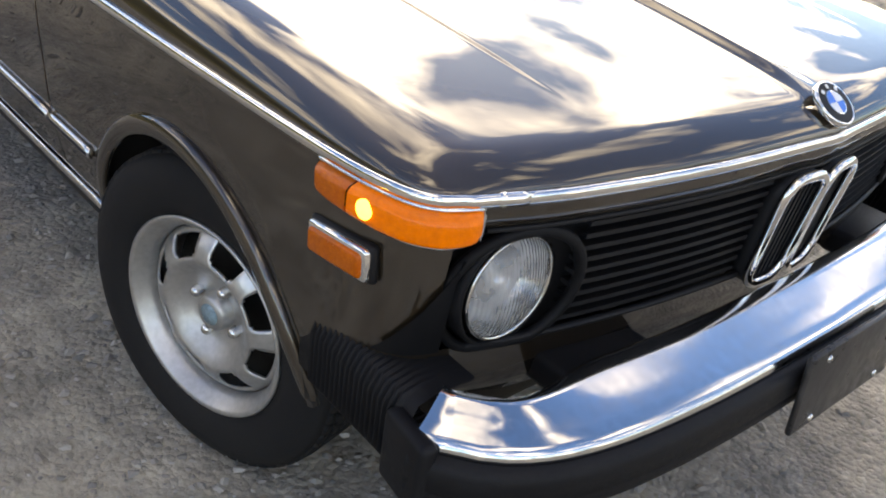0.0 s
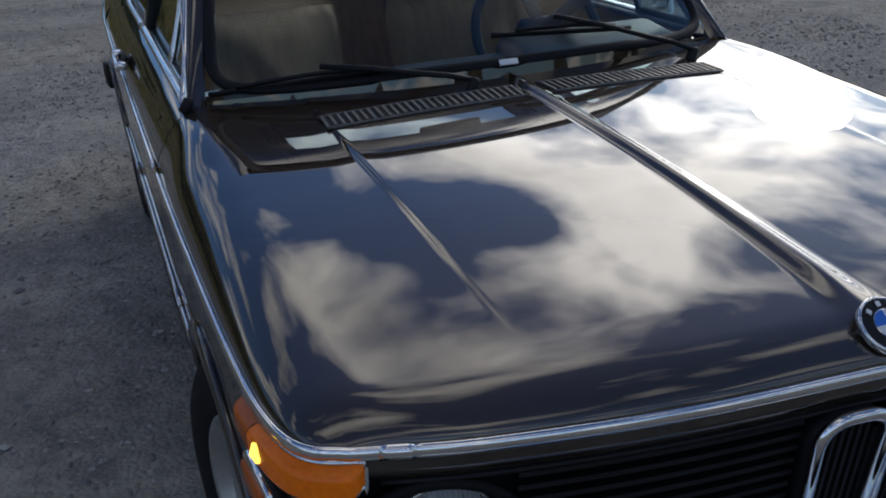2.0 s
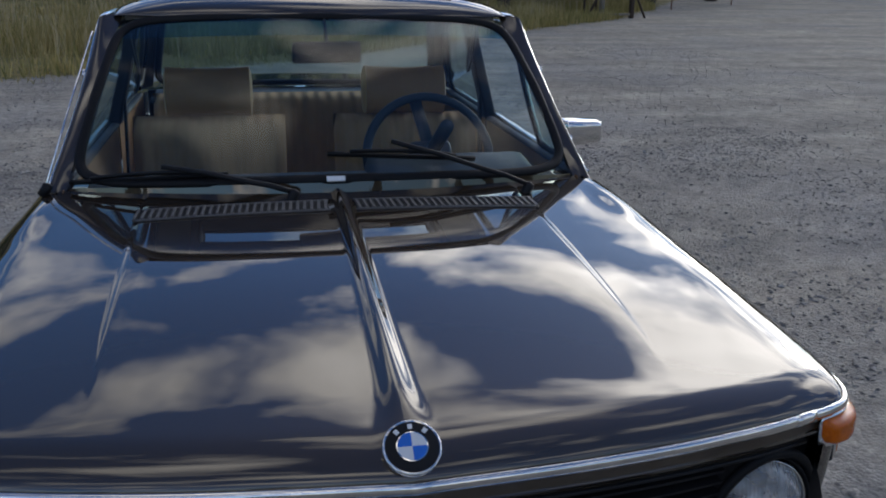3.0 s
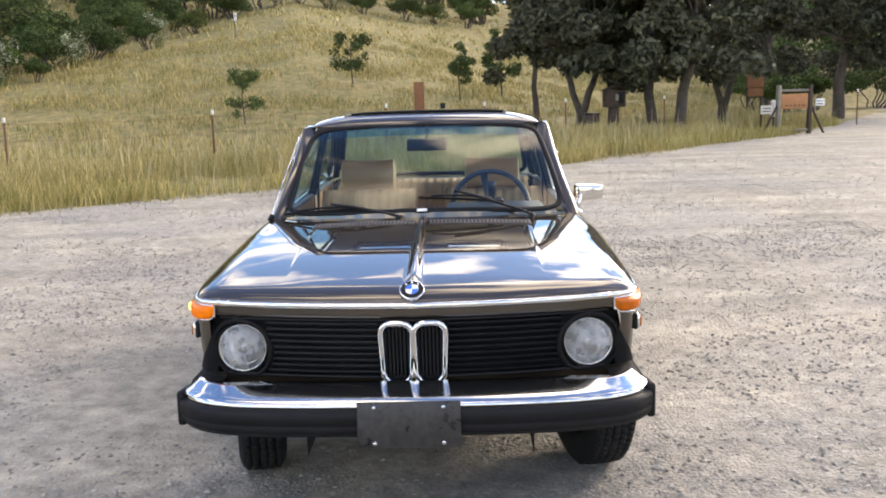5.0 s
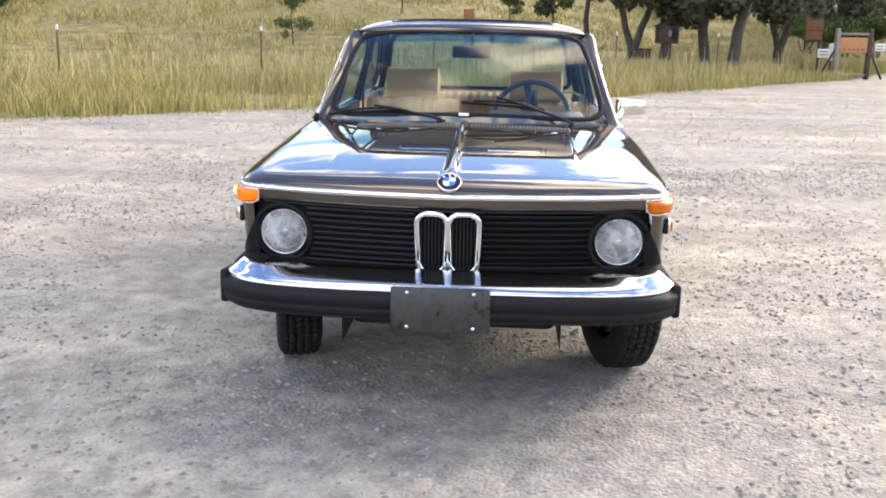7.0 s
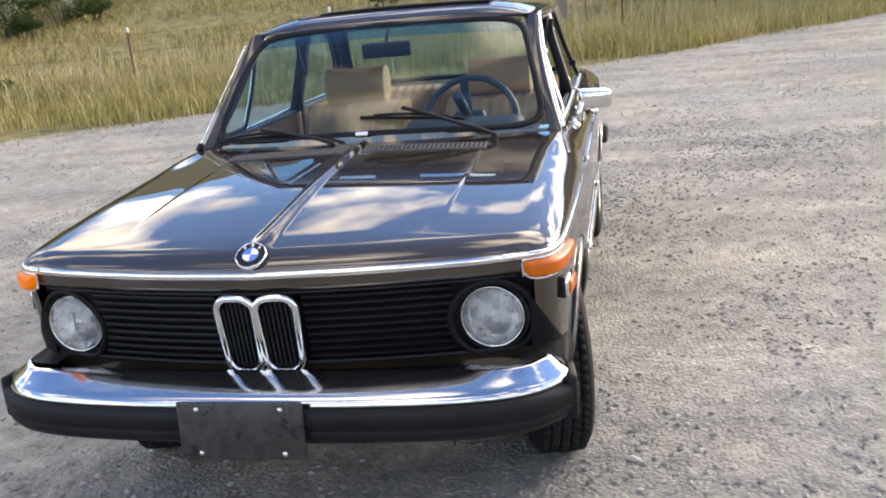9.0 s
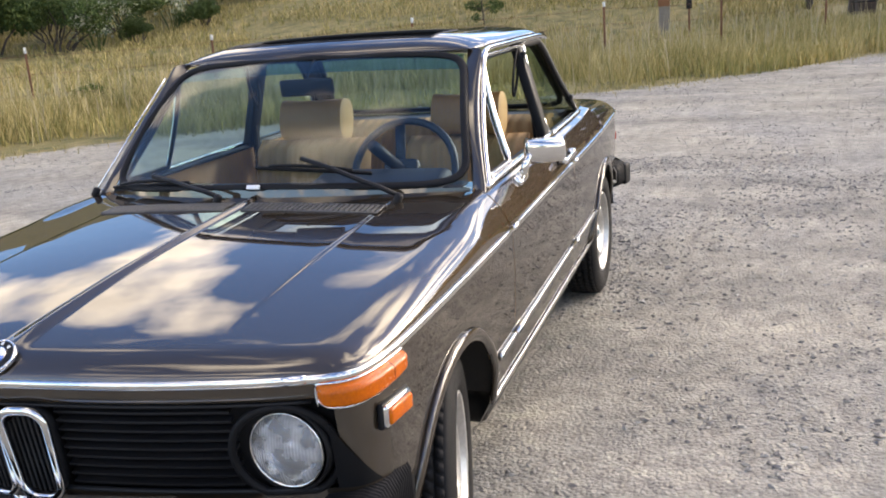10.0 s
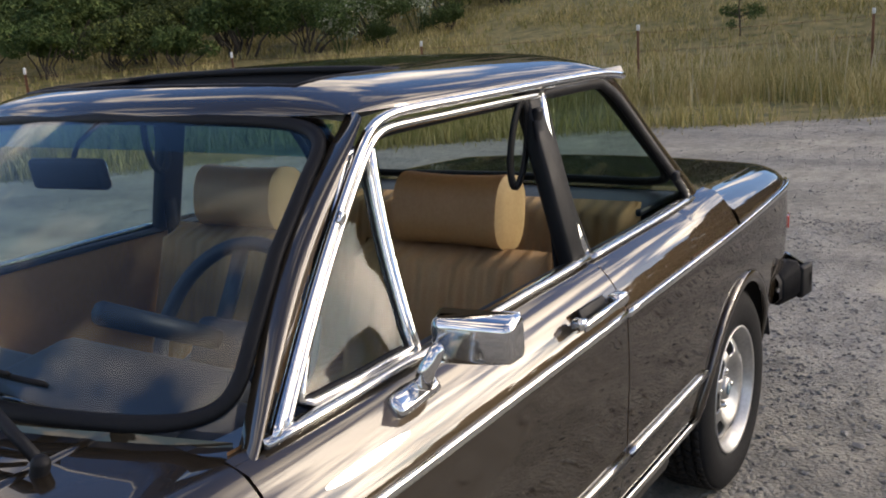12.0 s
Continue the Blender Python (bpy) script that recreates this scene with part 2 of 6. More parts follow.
def empty(name, label, category, group="", kind="", at=(0, 0, 0)):
    e = new(name)
    e.empty_display_size = 0.2
    e.location = at
    return tagged(e, label, category, group, kind)


def grid(us, vs, fn, thick=0.0, hole=None):
    """A sheet fn(u, v) over two lists of parameters; thick > 0 gives it a back, offset along its normals."""
    bm = bmesh.new()
    P = [[Vector(fn(u, v)) for v in vs] for u in us]
    V = [[bm.verts.new(p) for p in row] for row in P]
    for i in range(len(us) - 1):
        for j in range(len(vs) - 1):
            if hole and hole((us[i] + us[i + 1]) / 2, (vs[j] + vs[j + 1]) / 2):
                continue
            q = (V[i][j], V[i + 1][j], V[i + 1][j + 1], V[i][j + 1])
            if len({tuple(round(c, 6) for c in v.co) for v in q}) < 3:
                continue
            bm.faces.new(q)
    bmesh.ops.remove_doubles(bm, verts=bm.verts[:], dist=1e-5)
    if thick:
        bm.normal_update()
        bmesh.ops.solidify(bm, geom=bm.faces[:], thickness=thick)
    return bm


def spaced(a, b, n, ease=0):
    """n steps from a to b; ease 1 crowds them at b, -1 at a, 2 at both."""
    r = []
    for i in range(n + 1):
        t = i / n
        t = {0: t, 1: math.sin(t * math.pi / 2), -1: 1 - math.cos(t * math.pi / 2), 2: (1 - math.cos(t * math.pi)) / 2}[ease]
        r.append(a + (b - a) * t)
    return r


def lerp(x, xs, ys):
    """Smooth interpolation through few knots (monotone in x)."""
    if x <= xs[0]:
        return ys[0]
    for i in range(len(xs) - 1):
        if x <= xs[i + 1]:
            h = xs[i + 1] - xs[i]
            t = (x - xs[i]) / h
            d = (ys[i + 1] - ys[i]) / h
            m0 = d if i == 0 else (ys[i + 1] - ys[i - 1]) / (xs[i + 1] - xs[i - 1])
            m1 = d if i + 2 >= len(xs) else (ys[i + 2] - ys[i]) / (xs[i + 2] - xs[i])
            return ((2 * t ** 3 - 3 * t * t + 1) * ys[i] + (t ** 3 - 2 * t * t + t) * h * m0
                    + (3 * t * t - 2 * t ** 3) * ys[i + 1] + (t ** 3 - t * t) * h * m1)
    return ys[-1]


def sweep(path, section, closed=False, ring=True, up=(0, 0, 1), caps=True, bm=None):
    """A section of (side, height) points carried along a path of points."""
    bm = bm or bmesh.new()
    P = [Vector(p) for p in path]
    n = len(P)
    rows = []
    for i, p in enumerate(P):
        a = P[(i - 1) % n] if closed or i else p
        b = P[(i + 1) % n] if closed or i < n - 1 else p
        t = (b - a).normalized()
        s = t.cross(Vector(up))
        s = s.normalized() if s.length > 1e-6 else Vector((0, 1, 0))
        h = s.cross(t).normalized()
        rows.append([bm.verts.new(p + s * x + h * y) for x, y in section])
    k = len(section)
    for i in range(n if closed else n - 1):
        for j in range(k if ring else k - 1):
            bm.faces.new((rows[i][j], rows[i][(j + 1) % k], rows[(i + 1) % n][(j + 1) % k], rows[(i + 1) % n][j]))
    if caps and ring and not closed:
        bm.faces.new(rows[0][::-1])
        bm.faces.new(rows[-1])
    bmesh.ops.recalc_face_normals(bm, faces=bm.faces[:])
    return bm


def disc_section(rx, rz, n=8):
    return [(rx * math.cos(2 * math.pi * i / n), rz * math.sin(2 * math.pi * i / n)) for i in range(n)]


def box(sx, sy, sz, m=None, bevel=0.0, seg=2, bm=None):
    """A box of these full sizes, its edges rounded, laid by the pose m."""
    b = bmesh.new()
    bmesh.ops.create_cube(b, size=1, matrix=Matrix.Diagonal((sx, sy, sz, 1)))
    if bevel:
        bmesh.ops.bevel(b, geom=b.edges[:], offset=bevel, segments=seg, affect="EDGES", profile=0.5)
    if m is not None:
        bmesh.ops.transform(b, matrix=m, verts=b.verts[:])
    return join(bm, b)


def join(a, b):
    if a is None:
        return b
    me = bpy.data.meshes.new("tmp")
    b.to_mesh(me)
    b.free()
    a.from_mesh(me)
    bpy.data.meshes.remove(me)
    return a


def lathe(profile, n=48, m=None, axis="y", closed=False):
    """Turns (radius, along) pairs round the y axis."""
    bm = bmesh.new()
    rows = []
    for i in range(n):
        a = 2 * math.pi * i / n
        rows.append([bm.verts.new((r * math.cos(a), y, r * math.sin(a))) for r, y in profile])
    k = len(profile)
    for i in range(n):
        for j in range(k if closed else k - 1):
            q = (rows[i][j], rows[i][(j + 1) % k], rows[(i + 1) % n][(j + 1) % k], rows[(i + 1) % n][j])
            bm.faces.new(q)
    bmesh.ops.remove_doubles(bm, verts=bm.verts[:], dist=1e-6)
    bmesh.ops.recalc_face_normals(bm, faces=bm.faces[:])
    if m is not None:
        bmesh.ops.transform(bm, matrix=m, verts=bm.verts[:])
    return bm


def mirrored(bm):
    """A copy of a bmesh, reflected to the other side of the car."""
    b = bm.copy()
    bmesh.ops.transform(b, matrix=Matrix.Diagonal((1, -1, 1, 1)), verts=b.verts[:])
    bmesh.ops.reverse_faces(b, faces=b.faces[:])
    return b


def both(name, bm, material, parent, label="", smooth=True):
    """The same part on both sides of the car."""
    o = mirrored(bm)
    return part(name, bm, material, parent, label, smooth), part(name, o, material, parent, label, smooth)


# ---- the gravel lot, the meadow and the hill ----
EDGE_Y = [-60, -30, -12, -8.2, -6.1, -4.6, -3.2, -1.7, 0.0, 1.8, 2.9, 4.6, 6.9, 9.8, 14, 30, 70]
EDGE_X = [34, 9, -4.0, -6.9, -9.1, -10.3, -11.3, -12.0, -13.0, -14.8, -16.3, -18.2, -21.2, -24.3, -31, -60, -130]


def edge_x(y):
    return float(np.interp(y, EDGE_Y, EDGE_X))


def beyond(x, y):
    """Metres past the lot's edge, into the meadow."""
    return (edge_x(y) - x) * 0.72


EYE0 = (3.0, 0.6)
BEARING = [-60, -25, -14, -9, -3, 4, 10, 16, 22, 29, 36, 45, 70, 100]
SLOPE = [0.03, 0.01, 0.0, 0.015, 0.07, 0.15, 0.19, 0.165, 0.15, 0.13, 0.10, 0.08, 0.08, 0.05]


def bearing(x, y):
    return math.degrees(math.atan2(-(y - EYE0[1]), -(x - EYE0[0])))


def place(deg, dist):
    a = radians(deg)
    return EYE0[0] - dist * math.cos(a), EYE0[1] - dist * math.sin(a)


def land(x, y):
    """Height of the ground."""
    q = beyond(x, y)
    d = math.hypot(x - EYE0[0], y - EYE0[1])
    z = 0.0
    if x < 3:
        z = max(0.0, min(d, 120) - 33) * float(np.interp(bearing(x, y), BEARING, SLOPE))
        z += max(0.0, min(d, 220) - 120) * 0.10 * float(np.interp(bearing(x, y), [-44, -32, 5, 70], [0, 0.8, 1, 1]))
    if x < 3:
        z += max(0.0, min(d, 130) - 62) * float(np.interp(bearing(x, y), [-44, -30, -6, 4], [0.05, 0.11, 0.11, 0.0]))
    if x < 3:
        z += max(0.0, min(d, 190) - 75) * 0.24 * float(np.interp(bearing(x, y), [13, 21, 80, 100], [0.0, 1.0, 1.0, 0.0]))
    soft = min(1.0, max(0.0, q / 6))
    rough = 0.10 * noise.noise((x * 0.25, y * 0.25, 1.0)) + 0.35 * noise.noise((x * 0.06, y * 0.06, 4.0)) * min(1, max(0, q / 25))
    lot = 0.006 * noise.noise((x * 0.9, y * 0.9, 7.0)) + 0.003 * noise.noise((x * 3, y * 3, 2.0))
    return z * soft + max(-0.05, rough * soft) + lot * (1 - soft)


def ground_material():
    m = bpy.data.materials.new("gravel_and_meadow")
    m.use_nodes = True
    nt = m.node_tree
    N, L = nt.nodes.new, nt.links.new
    p = nt.nodes["Principled BSDF"]
    geo = N("ShaderNodeNewGeometry")

    def tex(kind, scale, detail=5, rough=0.6):
        n = N("ShaderNodeTex" + kind)
        n.inputs["Scale"].default_value = scale
        if kind == "Noise":
            n.inputs["Detail"].default_value, n.inputs["Roughness"].default_value = detail, rough
        L(geo.outputs["Position"], n.inputs["Vector"])
        return n

    def ramp(src, stops):
        r = N("ShaderNodeValToRGB")
        while len(r.color_ramp.elements) < len(stops):
            r.color_ramp.elements.new(0.5)
        for e, (at, c) in zip(r.color_ramp.elements, stops):
            e.position, e.color = at, (*c, 1)
        L(src, r.inputs[0])
        return r.outputs[0]

    def mixed(fac, a, b, kind="MIX"):
        x = N("ShaderNodeMix"); x.data_type = "RGBA"; x.blend_type = kind
        if isinstance(fac, float):
            x.inputs["Factor"].default_value = fac
        else:
            L(fac, x.inputs["Factor"])
        L(a, x.inputs[6]); L(b, x.inputs[7])
        return x.outputs[2]

    big, mid, fine = tex("Noise", 0.35, 6), tex("Noise", 2.2, 6, 0.65), tex("Noise", 38, 4, 0.7)
    peb = tex("Voronoi", 62)
    peb2 = tex("Voronoi", 24)
    dust = ramp(mid.outputs["Fac"], [(0.36, (0.20, 0.185, 0.150)), (0.64, (0.35, 0.318, 0.258))])
    grey = ramp(fine.outputs["Fac"], [(0.3, (0.125, 0.125, 0.122)), (0.7, (0.27, 0.265, 0.25))])
    stone = ramp(peb.outputs["Color"], [(0.1, (0.13, 0.13, 0.13)), (0.5, (0.235, 0.225, 0.205)), (0.95, (0.36, 0.345, 0.32))])
    grey = mixed(0.5, grey, stone)
    wear = ramp(big.outputs["Fac"], [(0.38, (0, 0, 0)), (0.54, (1, 1, 1))])
    # wheel tracks: long pale and dark streaks across the lot
    mp = N("ShaderNodeMapping"); mp.inputs["Scale"].default_value = (1.2, 0.30, 1.0); mp.inputs["Rotation"].default_value = (0, 0, 0.22)
    L(geo.outputs["Position"], mp.inputs["Vector"])
    trk = N("ShaderNodeTexNoise"); trk.inputs["Scale"].default_value = 1.0; trk.inputs["Detail"].default_value = 5; trk.inputs["Distortion"].default_value = 0.5
    L(mp.outputs[0], trk.inputs["Vector"])
    lot = mixed(wear, mixed(0.12, grey, dust), mixed(0.30, dust, grey))
    tracks = ramp(trk.outputs["Fac"], [(0.36, (0.86, 0.86, 0.87)), (0.50, (1.05, 1.05, 1.04)), (0.64, (1.22, 1.20, 1.16))])
    lot = mixed(1.0, lot, tracks, "MULTIPLY")
    speck = ramp(tex("Noise", 9, 6, 0.75).outputs["Fac"], [(0.36, (0.76, 0.76, 0.77)), (0.50, (1.05, 1.05, 1.05)), (0.66, (1.3, 1.29, 1.25))])
    lot = mixed(1.0, lot, speck, "MULTIPLY")
    soil = ramp(mid.outputs["Fac"], [(0.35, (0.085, 0.085, 0.030)), (0.5, (0.17, 0.145, 0.055)), (0.68, (0.27, 0.205, 0.085))])
    attr = N("ShaderNodeAttribute"); attr.attribute_name = "meadow"
    jit = N("ShaderNodeMath"); jit.operation = "MULTIPLY_ADD"; jit.inputs[1].default_value = 0.9
    nz = tex("Noise", 1.6, 6, 0.7)
    L(nz.outputs["Fac"], jit.inputs[0]); L(attr.outputs["Fac"], jit.inputs[2])
    mask = ramp(jit.outputs[0], [(0.86, (0, 0, 0)), (0.98, (1, 1, 1))])
    L(mixed(mask, lot, soil), p.inputs["Base Color"])
    p.inputs["Roughness"].default_value = 0.93
    p.inputs["Specular IOR Level"].default_value = 0.25
    b1, b2 = N("ShaderNodeBump"), N("ShaderNodeBump")
    b1.inputs["Strength"].default_value, b1.inputs["Distance"].default_value = 0.50, 0.012
    b2.inputs["Strength"].default_value, b2.inputs["Distance"].default_value = 0.48, 0.02
    L(peb.outputs["Distance"], b1.inputs["Height"]); b1.invert = True
    L(fine.outputs["Fac"], b2.inputs["Height"]); L(b1.outputs[0], b2.inputs["Normal"]); L(b2.outputs[0], p.inputs["Normal"])
    return m


def steps(stops):
    r = [stops[0][0]]
    for (a, _), (b, s) in zip(stops, stops[1:]):
        n = max(1, round((b - a) / s))
        r += [a + (b - a) * (i + 1) / n for i in range(n)]
    return r


def make_ground():
    xs = steps([(-900, 0), (-300, 60), (-130, 10), (-60, 3), (-28, 1.0), (-6, 0.4), (6, 0.25), (20, 2), (80, 10), (900, 120)])
    ys = steps([(-900, 0), (-300, 60), (-120, 10), (-45, 3), (-14, 0.8), (8, 0.4), (20, 1.0), (60, 4), (300, 40), (900, 120)])
    verts = [(x, y, land(x, y)) for x in xs for y in ys]
    k = len(ys)
    faces = [(i * k + j, (i + 1) * k + j, (i + 1) * k + j + 1, i * k + j + 1) for i in range(len(xs) - 1) for j in range(k - 1)]
    me = bpy.data.meshes.new("ground")
    me.from_pydata(verts, [], faces)
    a = me.attributes.new("meadow", "FLOAT", "POINT")
    a.data.foreach_set("value", [max(0.0, min(1.0, 0.5 + beyond(v[0], v[1]) * 0.5)) for v in verts])
    for f in me.polygons:
        f.use_smooth = True
    me.materials.append(ground_material())
    return tagged(new("ground", me), "grey-tan gravel lot meeting a dry grass meadow", "ground", kind="structure")


make_ground()


# ---- the car: x forward from the front axle, y to its left, z up ----
def clamp(x, a=0.0, b=1.0):
    return max(a, min(b, x))


def smooth(a, b, x):
    t = clamp((x - a) / (b - a))
    return t * t * (3 - 2 * t)


def nose_x(y):
    return lerp(abs(y), [0, 0.3, 0.55, 0.70], [0.775, 0.748, 0.702, 0.655])


def half_w(x):
    return lerp(x, [-3.32, -3.27, -3.18, -3.0, -2.6, -2.2, -1.2, -0.3, 0.2, 0.45, 0.55, 0.61, 0.64, 0.655],
                [0.64, 0.70, 0.738, 0.758, 0.778, 0.787, 0.79, 0.79, 0.784, 0.776, 0.766, 0.750, 0.728, 0.70])


def trim_z(x):
    return lerp(x, [-3.3, -2.5, -1.5, -0.5, 0.7], [0.848, 0.845, 0.836, 0.826, 0.818])


LEAN = 0.13


def top_z(x, y):
    return lerp(x, [-0.6, -0.3, 0.2, 0.6, 0.78], [0.960, 0.952, 0.926, 0.886, 0.858]) - lerp(x, [-0.5, 0.0], [0.018, 0.027]) * (y / 0.72) ** 2


def quarter(q):
    return math.sqrt(max(0.0, 1 - (1 - clamp(q)) ** 2))


def crest(q):
    """Like quarter, with a flatter shoulder and top and a tighter turn between them."""
    return max(0.0, 1 - (1 - clamp(q)) ** 2.3) ** (1 / 2.3)


def hood_point(u, v, xc=-0.315, front=True, detail=True):
    x0 = xc + (0.655 - xc) * u
    w = half_w(x0)
    y = v * w
    x = xc + (nose_x(y) - xc) * u if front else x0
    ea = crest((1 - abs(v)) * w / 0.118)
    eb = quarter((1 - u) * (nose_x(y) - xc) / 0.075) if front else 1.0
    zt = trim_z(x) + 0.005
    z = zt + (top_z(x, y) - zt) * ea * eb
    if x < -0.15:
        # the rear of the fender takes the door's shoulder
        i = w - abs(y)
        z += (lerp(i, INSET[8:], INSET_Z[8:]) + zt - 0.828 - z) * smooth(-0.15, -0.49, x) * smooth(0.17, 0.08, i)
    if detail:
        wr = lerp(x, [-0.3, 0.2, 0.6, 0.73], [0.020, 0.024, 0.036, 0.055])
        if abs(y) < wr:
            z += 0.0105 * (1 - smooth(0.60, 0.76, x)) * (0.5 + 0.5 * math.cos(math.pi * y / wr))
        z -= 0.0022 * (1 - smooth(0.25, 0.60, x)) * smooth(0.576, 0.588, abs(v))
    return x, y, z


def hood_z(x, y):
    w = half_w(min(x, 0.655))
    u = (x + 0.315) / (nose_x(y) + 0.315)
    return hood_point(clamp(u, -1, 1), y / w, detail=False)[2]


INSET_Z = [0.20, 0.25, 0.36, 0.44, 0.50, 0.60, 0.70, 0.78, 0.825, 0.86, 0.895, 0.925, 0.938, 0.944]
INSET = [0.09, 0.062, 0.036, 0.018, 0.008, 0.002, -0.003, -0.002, 0.0, 0.014, 0.034, 0.060, 0.079, 0.108]


def side_y(x, z):
    return half_w(x) - lerp(z - (trim_z(x) - 0.825) * smooth(0.5, 0.82, z), INSET_Z, INSET)


ARCH_R, ARCH_TOP = 0.366, 0.388
AXLE = 0.065


def arch_z(x, xc, low):
    d = (x - xc) / ARCH_R
    return max(low, 0.29 + ARCH_TOP * math.sqrt(1 - d * d)) if abs(d) < 1 else low


def cols(a, b, xc, n=14):
    """x columns between a and b, crowded at the ends of the wheel arch at xc."""
    lo, hi = xc - ARCH_R, xc + ARCH_R
    r = spaced(a, lo - 0.0006, n) if a < lo else []
    r += [xc + (ARCH_R - 0.0006) * math.sin(math.pi * (i / 40 - 0.5)) for i in range(41)]
    r += spaced(hi + 0.0006, b, n, 1) if b > hi else []
    return r


def side_sheet(xs, ztop, zlow, n=30):
    def fn(x, v):
        zt, zb = ztop(x), zlow(x)
        z = zt + (zb - zt) * v
        y = side_y(x, z)
        return x - (0.82 - z) * LEAN * smooth(0.35, 0.655, x), y, z
    return grid(xs, spaced(0, 1, n), fn, 0.0)


car = empty("parked_car", "dark brown metallic classic two-door saloon parked on gravel", "car")
both("front_fender", side_sheet(cols(-0.497, 0.655, AXLE), lambda x: trim_z(x) + 0.004,
     lambda x: arch_z(x, AXLE, 0.352 if x < 0 else lerp(x, [0.34, 0.46, 0.66], [0.46, 0.455, 0.445]))), PAINT, car)

# hood, a clamshell down to the trim
VS = [-v for v in reversed(spaced(0.075, 0.57, 12) + [0.578, 0.582, 0.586, 0.595] + spaced(0.64, 1.0, 22, 1))] + spaced(-0.07, 0.07, 20) \
    + spaced(0.075, 0.57, 12) + [0.578, 0.582, 0.586, 0.595] + spaced(0.64, 1.0, 22, 1)
US = spaced(-0.188, 0.8, 40) + spaced(0.82, 1.0, 22, 1)
part("hood", grid(US, VS, hood_point), PAINT, car, "dark brown metallic hood mirroring a cloudy sky")

# doors, sills, rear quarters
both("cowl_corner", grid(spaced(-0.36, -0.186, 8), spaced(0.40, 0.885, 12), lambda u, v: (lambda q: (q[0], q[1], q[2] - 0.004))(hood_point(u, v, front=False, detail=False))), PAINT, car)
DOOR_A, DOOR_B = -0.503, -1.583
belt = lambda x: 0.944 + trim_z(x) - 0.825
for name, a, b in (("door", DOOR_B, DOOR_A),):
    doors = both(name, side_sheet(spaced(a, b, 30), belt, lambda x: 0.372, 44), PAINT, car)
both("sill", grid(spaced(-2.15, -0.305, 20), spaced(0, 1, 5), lambda x, t: (x, side_y(x, 0.36) - 0.004 - 0.06 * t, 0.352 - 0.11 * t)), UNDER, car)
both("rear_quarter", side_sheet([x for x in cols(-3.32, -1.588, -2.5) if x >= -2.452], belt, lambda x: arch_z(x, -2.5, 0.372)), PAINT, car)
both("rear_quarter", side_sheet([x for x in cols(-3.32, -1.588, -2.5) if x <= -2.44], lambda x: trim_z(x) + 0.004,
     lambda x: arch_z(x, -2.5, lerp(x, [-3.3, -2.9], [0.52, 0.46]))), PAINT, car)


def trunk_point(u, v):
    x0 = -2.458 - (3.32 - 2.458) * u
    w = half_w(x0)
    y = v * w
    xr = -3.33 + 0.05 * (y / 0.7) ** 2
    x = -2.458 + (xr + 2.458) * u
    ea = quarter((1 - abs(v)) * w / 0.12)
    eb = quarter((1 - u) * 0.86 / 0.10)
    zt = trim_z(x) + 0.005
    return x, y, zt + (0.955 - 0.03 * u - 0.02 * (y / 0.7) ** 2 - zt) * ea * eb


part("trunk_lid", grid(spaced(0, 1, 30, 1), [-v for v in reversed(spaced(0, 1, 26, 1)[1:])] + spaced(0, 1, 26, 1), trunk_point), PAINT, car)
part("tail_panel", grid(spaced(-0.64, 0.64, 20), spaced(0.40, 0.852, 10), lambda y, z: (-3.325 + 0.05 * (y / 0.7) ** 2 + 0.04 * (0.85 - z), y, z)), PAINT, car)

# wheel arch lips and wells
for xc in (AXLE, -2.5):
    path = []
    for i in range(41):
        a = 0.17 + (math.pi - 0.34) * i / 40
        x, z = xc + (ARCH_R - 0.004) * math.cos(a), 0.29 + (ARCH_TOP - 0.004) * math.sin(a)
        path.append((x, side_y(x, z) + 0.004, z))
    sec = [(0.020 * math.cos(t), 0.011 * math.sin(t)) for t in [2 * math.pi * k / 10 for k in range(10)]]
    both("arch_lip", sweep(path, sec, up=(0, 1, 0)), PAINT, car)
    well = grid([0.22 + (math.pi - 0.44) * i / 24 for i in range(25)], [0.40, 0.55, 0.70, 0.765],
                lambda a, y: (xc + (ARCH_R + 0.012) * math.cos(a), y, 0.29 + (ARCH_TOP + 0.012) * math.sin(a)))
    both("wheel_well", well, UNDER, car)
    both("well_wall", grid(spaced(xc - 0.40, xc + 0.40, 4), spaced(0.18, 0.70, 4), lambda x, z: (x, 0.42, z)), UNDER, car)

under = box(3.4, 0.82, 0.14, pose(-1.40, 0, 0.27), 0.03)
under = box(1.70, 1.40, 0.10, pose(-1.25, 0, 0.265), 0.03, bm=under)
under = box(0.20, 1.30, 0.10, pose(0.50, 0, 0.40), 0.03, bm=under)
part("underbody", under, UNDER, car)
part("front_axle", lathe([(0.0, -0.62), (0.035, -0.62), (0.035, 0.62), (0.0, 0.62)], 12, pose(AXLE, 0, 0.27)), UNDER, car)
part("rear_axle", lathe([(0.0, -0.62), (0.045, -0.62), (0.045, 0.62), (0.0, 0.62)], 12, pose(-2.5, 0, 0.27)), UNDER, car)
inner = box(1.0, 1.28, 0.30, pose(0.12, 0, 0.62), 0.03)
part("engine_bay", inner, UNDER, car)


# the line round a front corner, from the fender to the nose
def corner_path():
    r = [(x, half_w(x)) for x in spaced(0.455, 0.60, 10)] + [(x, half_w(x)) for x in spaced(0.61, 0.653, 8)]
    return r + [(nose_x(y), y) for y in spaced(0.694, 0.678, 4)]


CP = corner_path()
CL = [0.0]
for p, q in zip(CP, CP[1:]):
    CL.append(CL[-1] + math.dist(p, q))


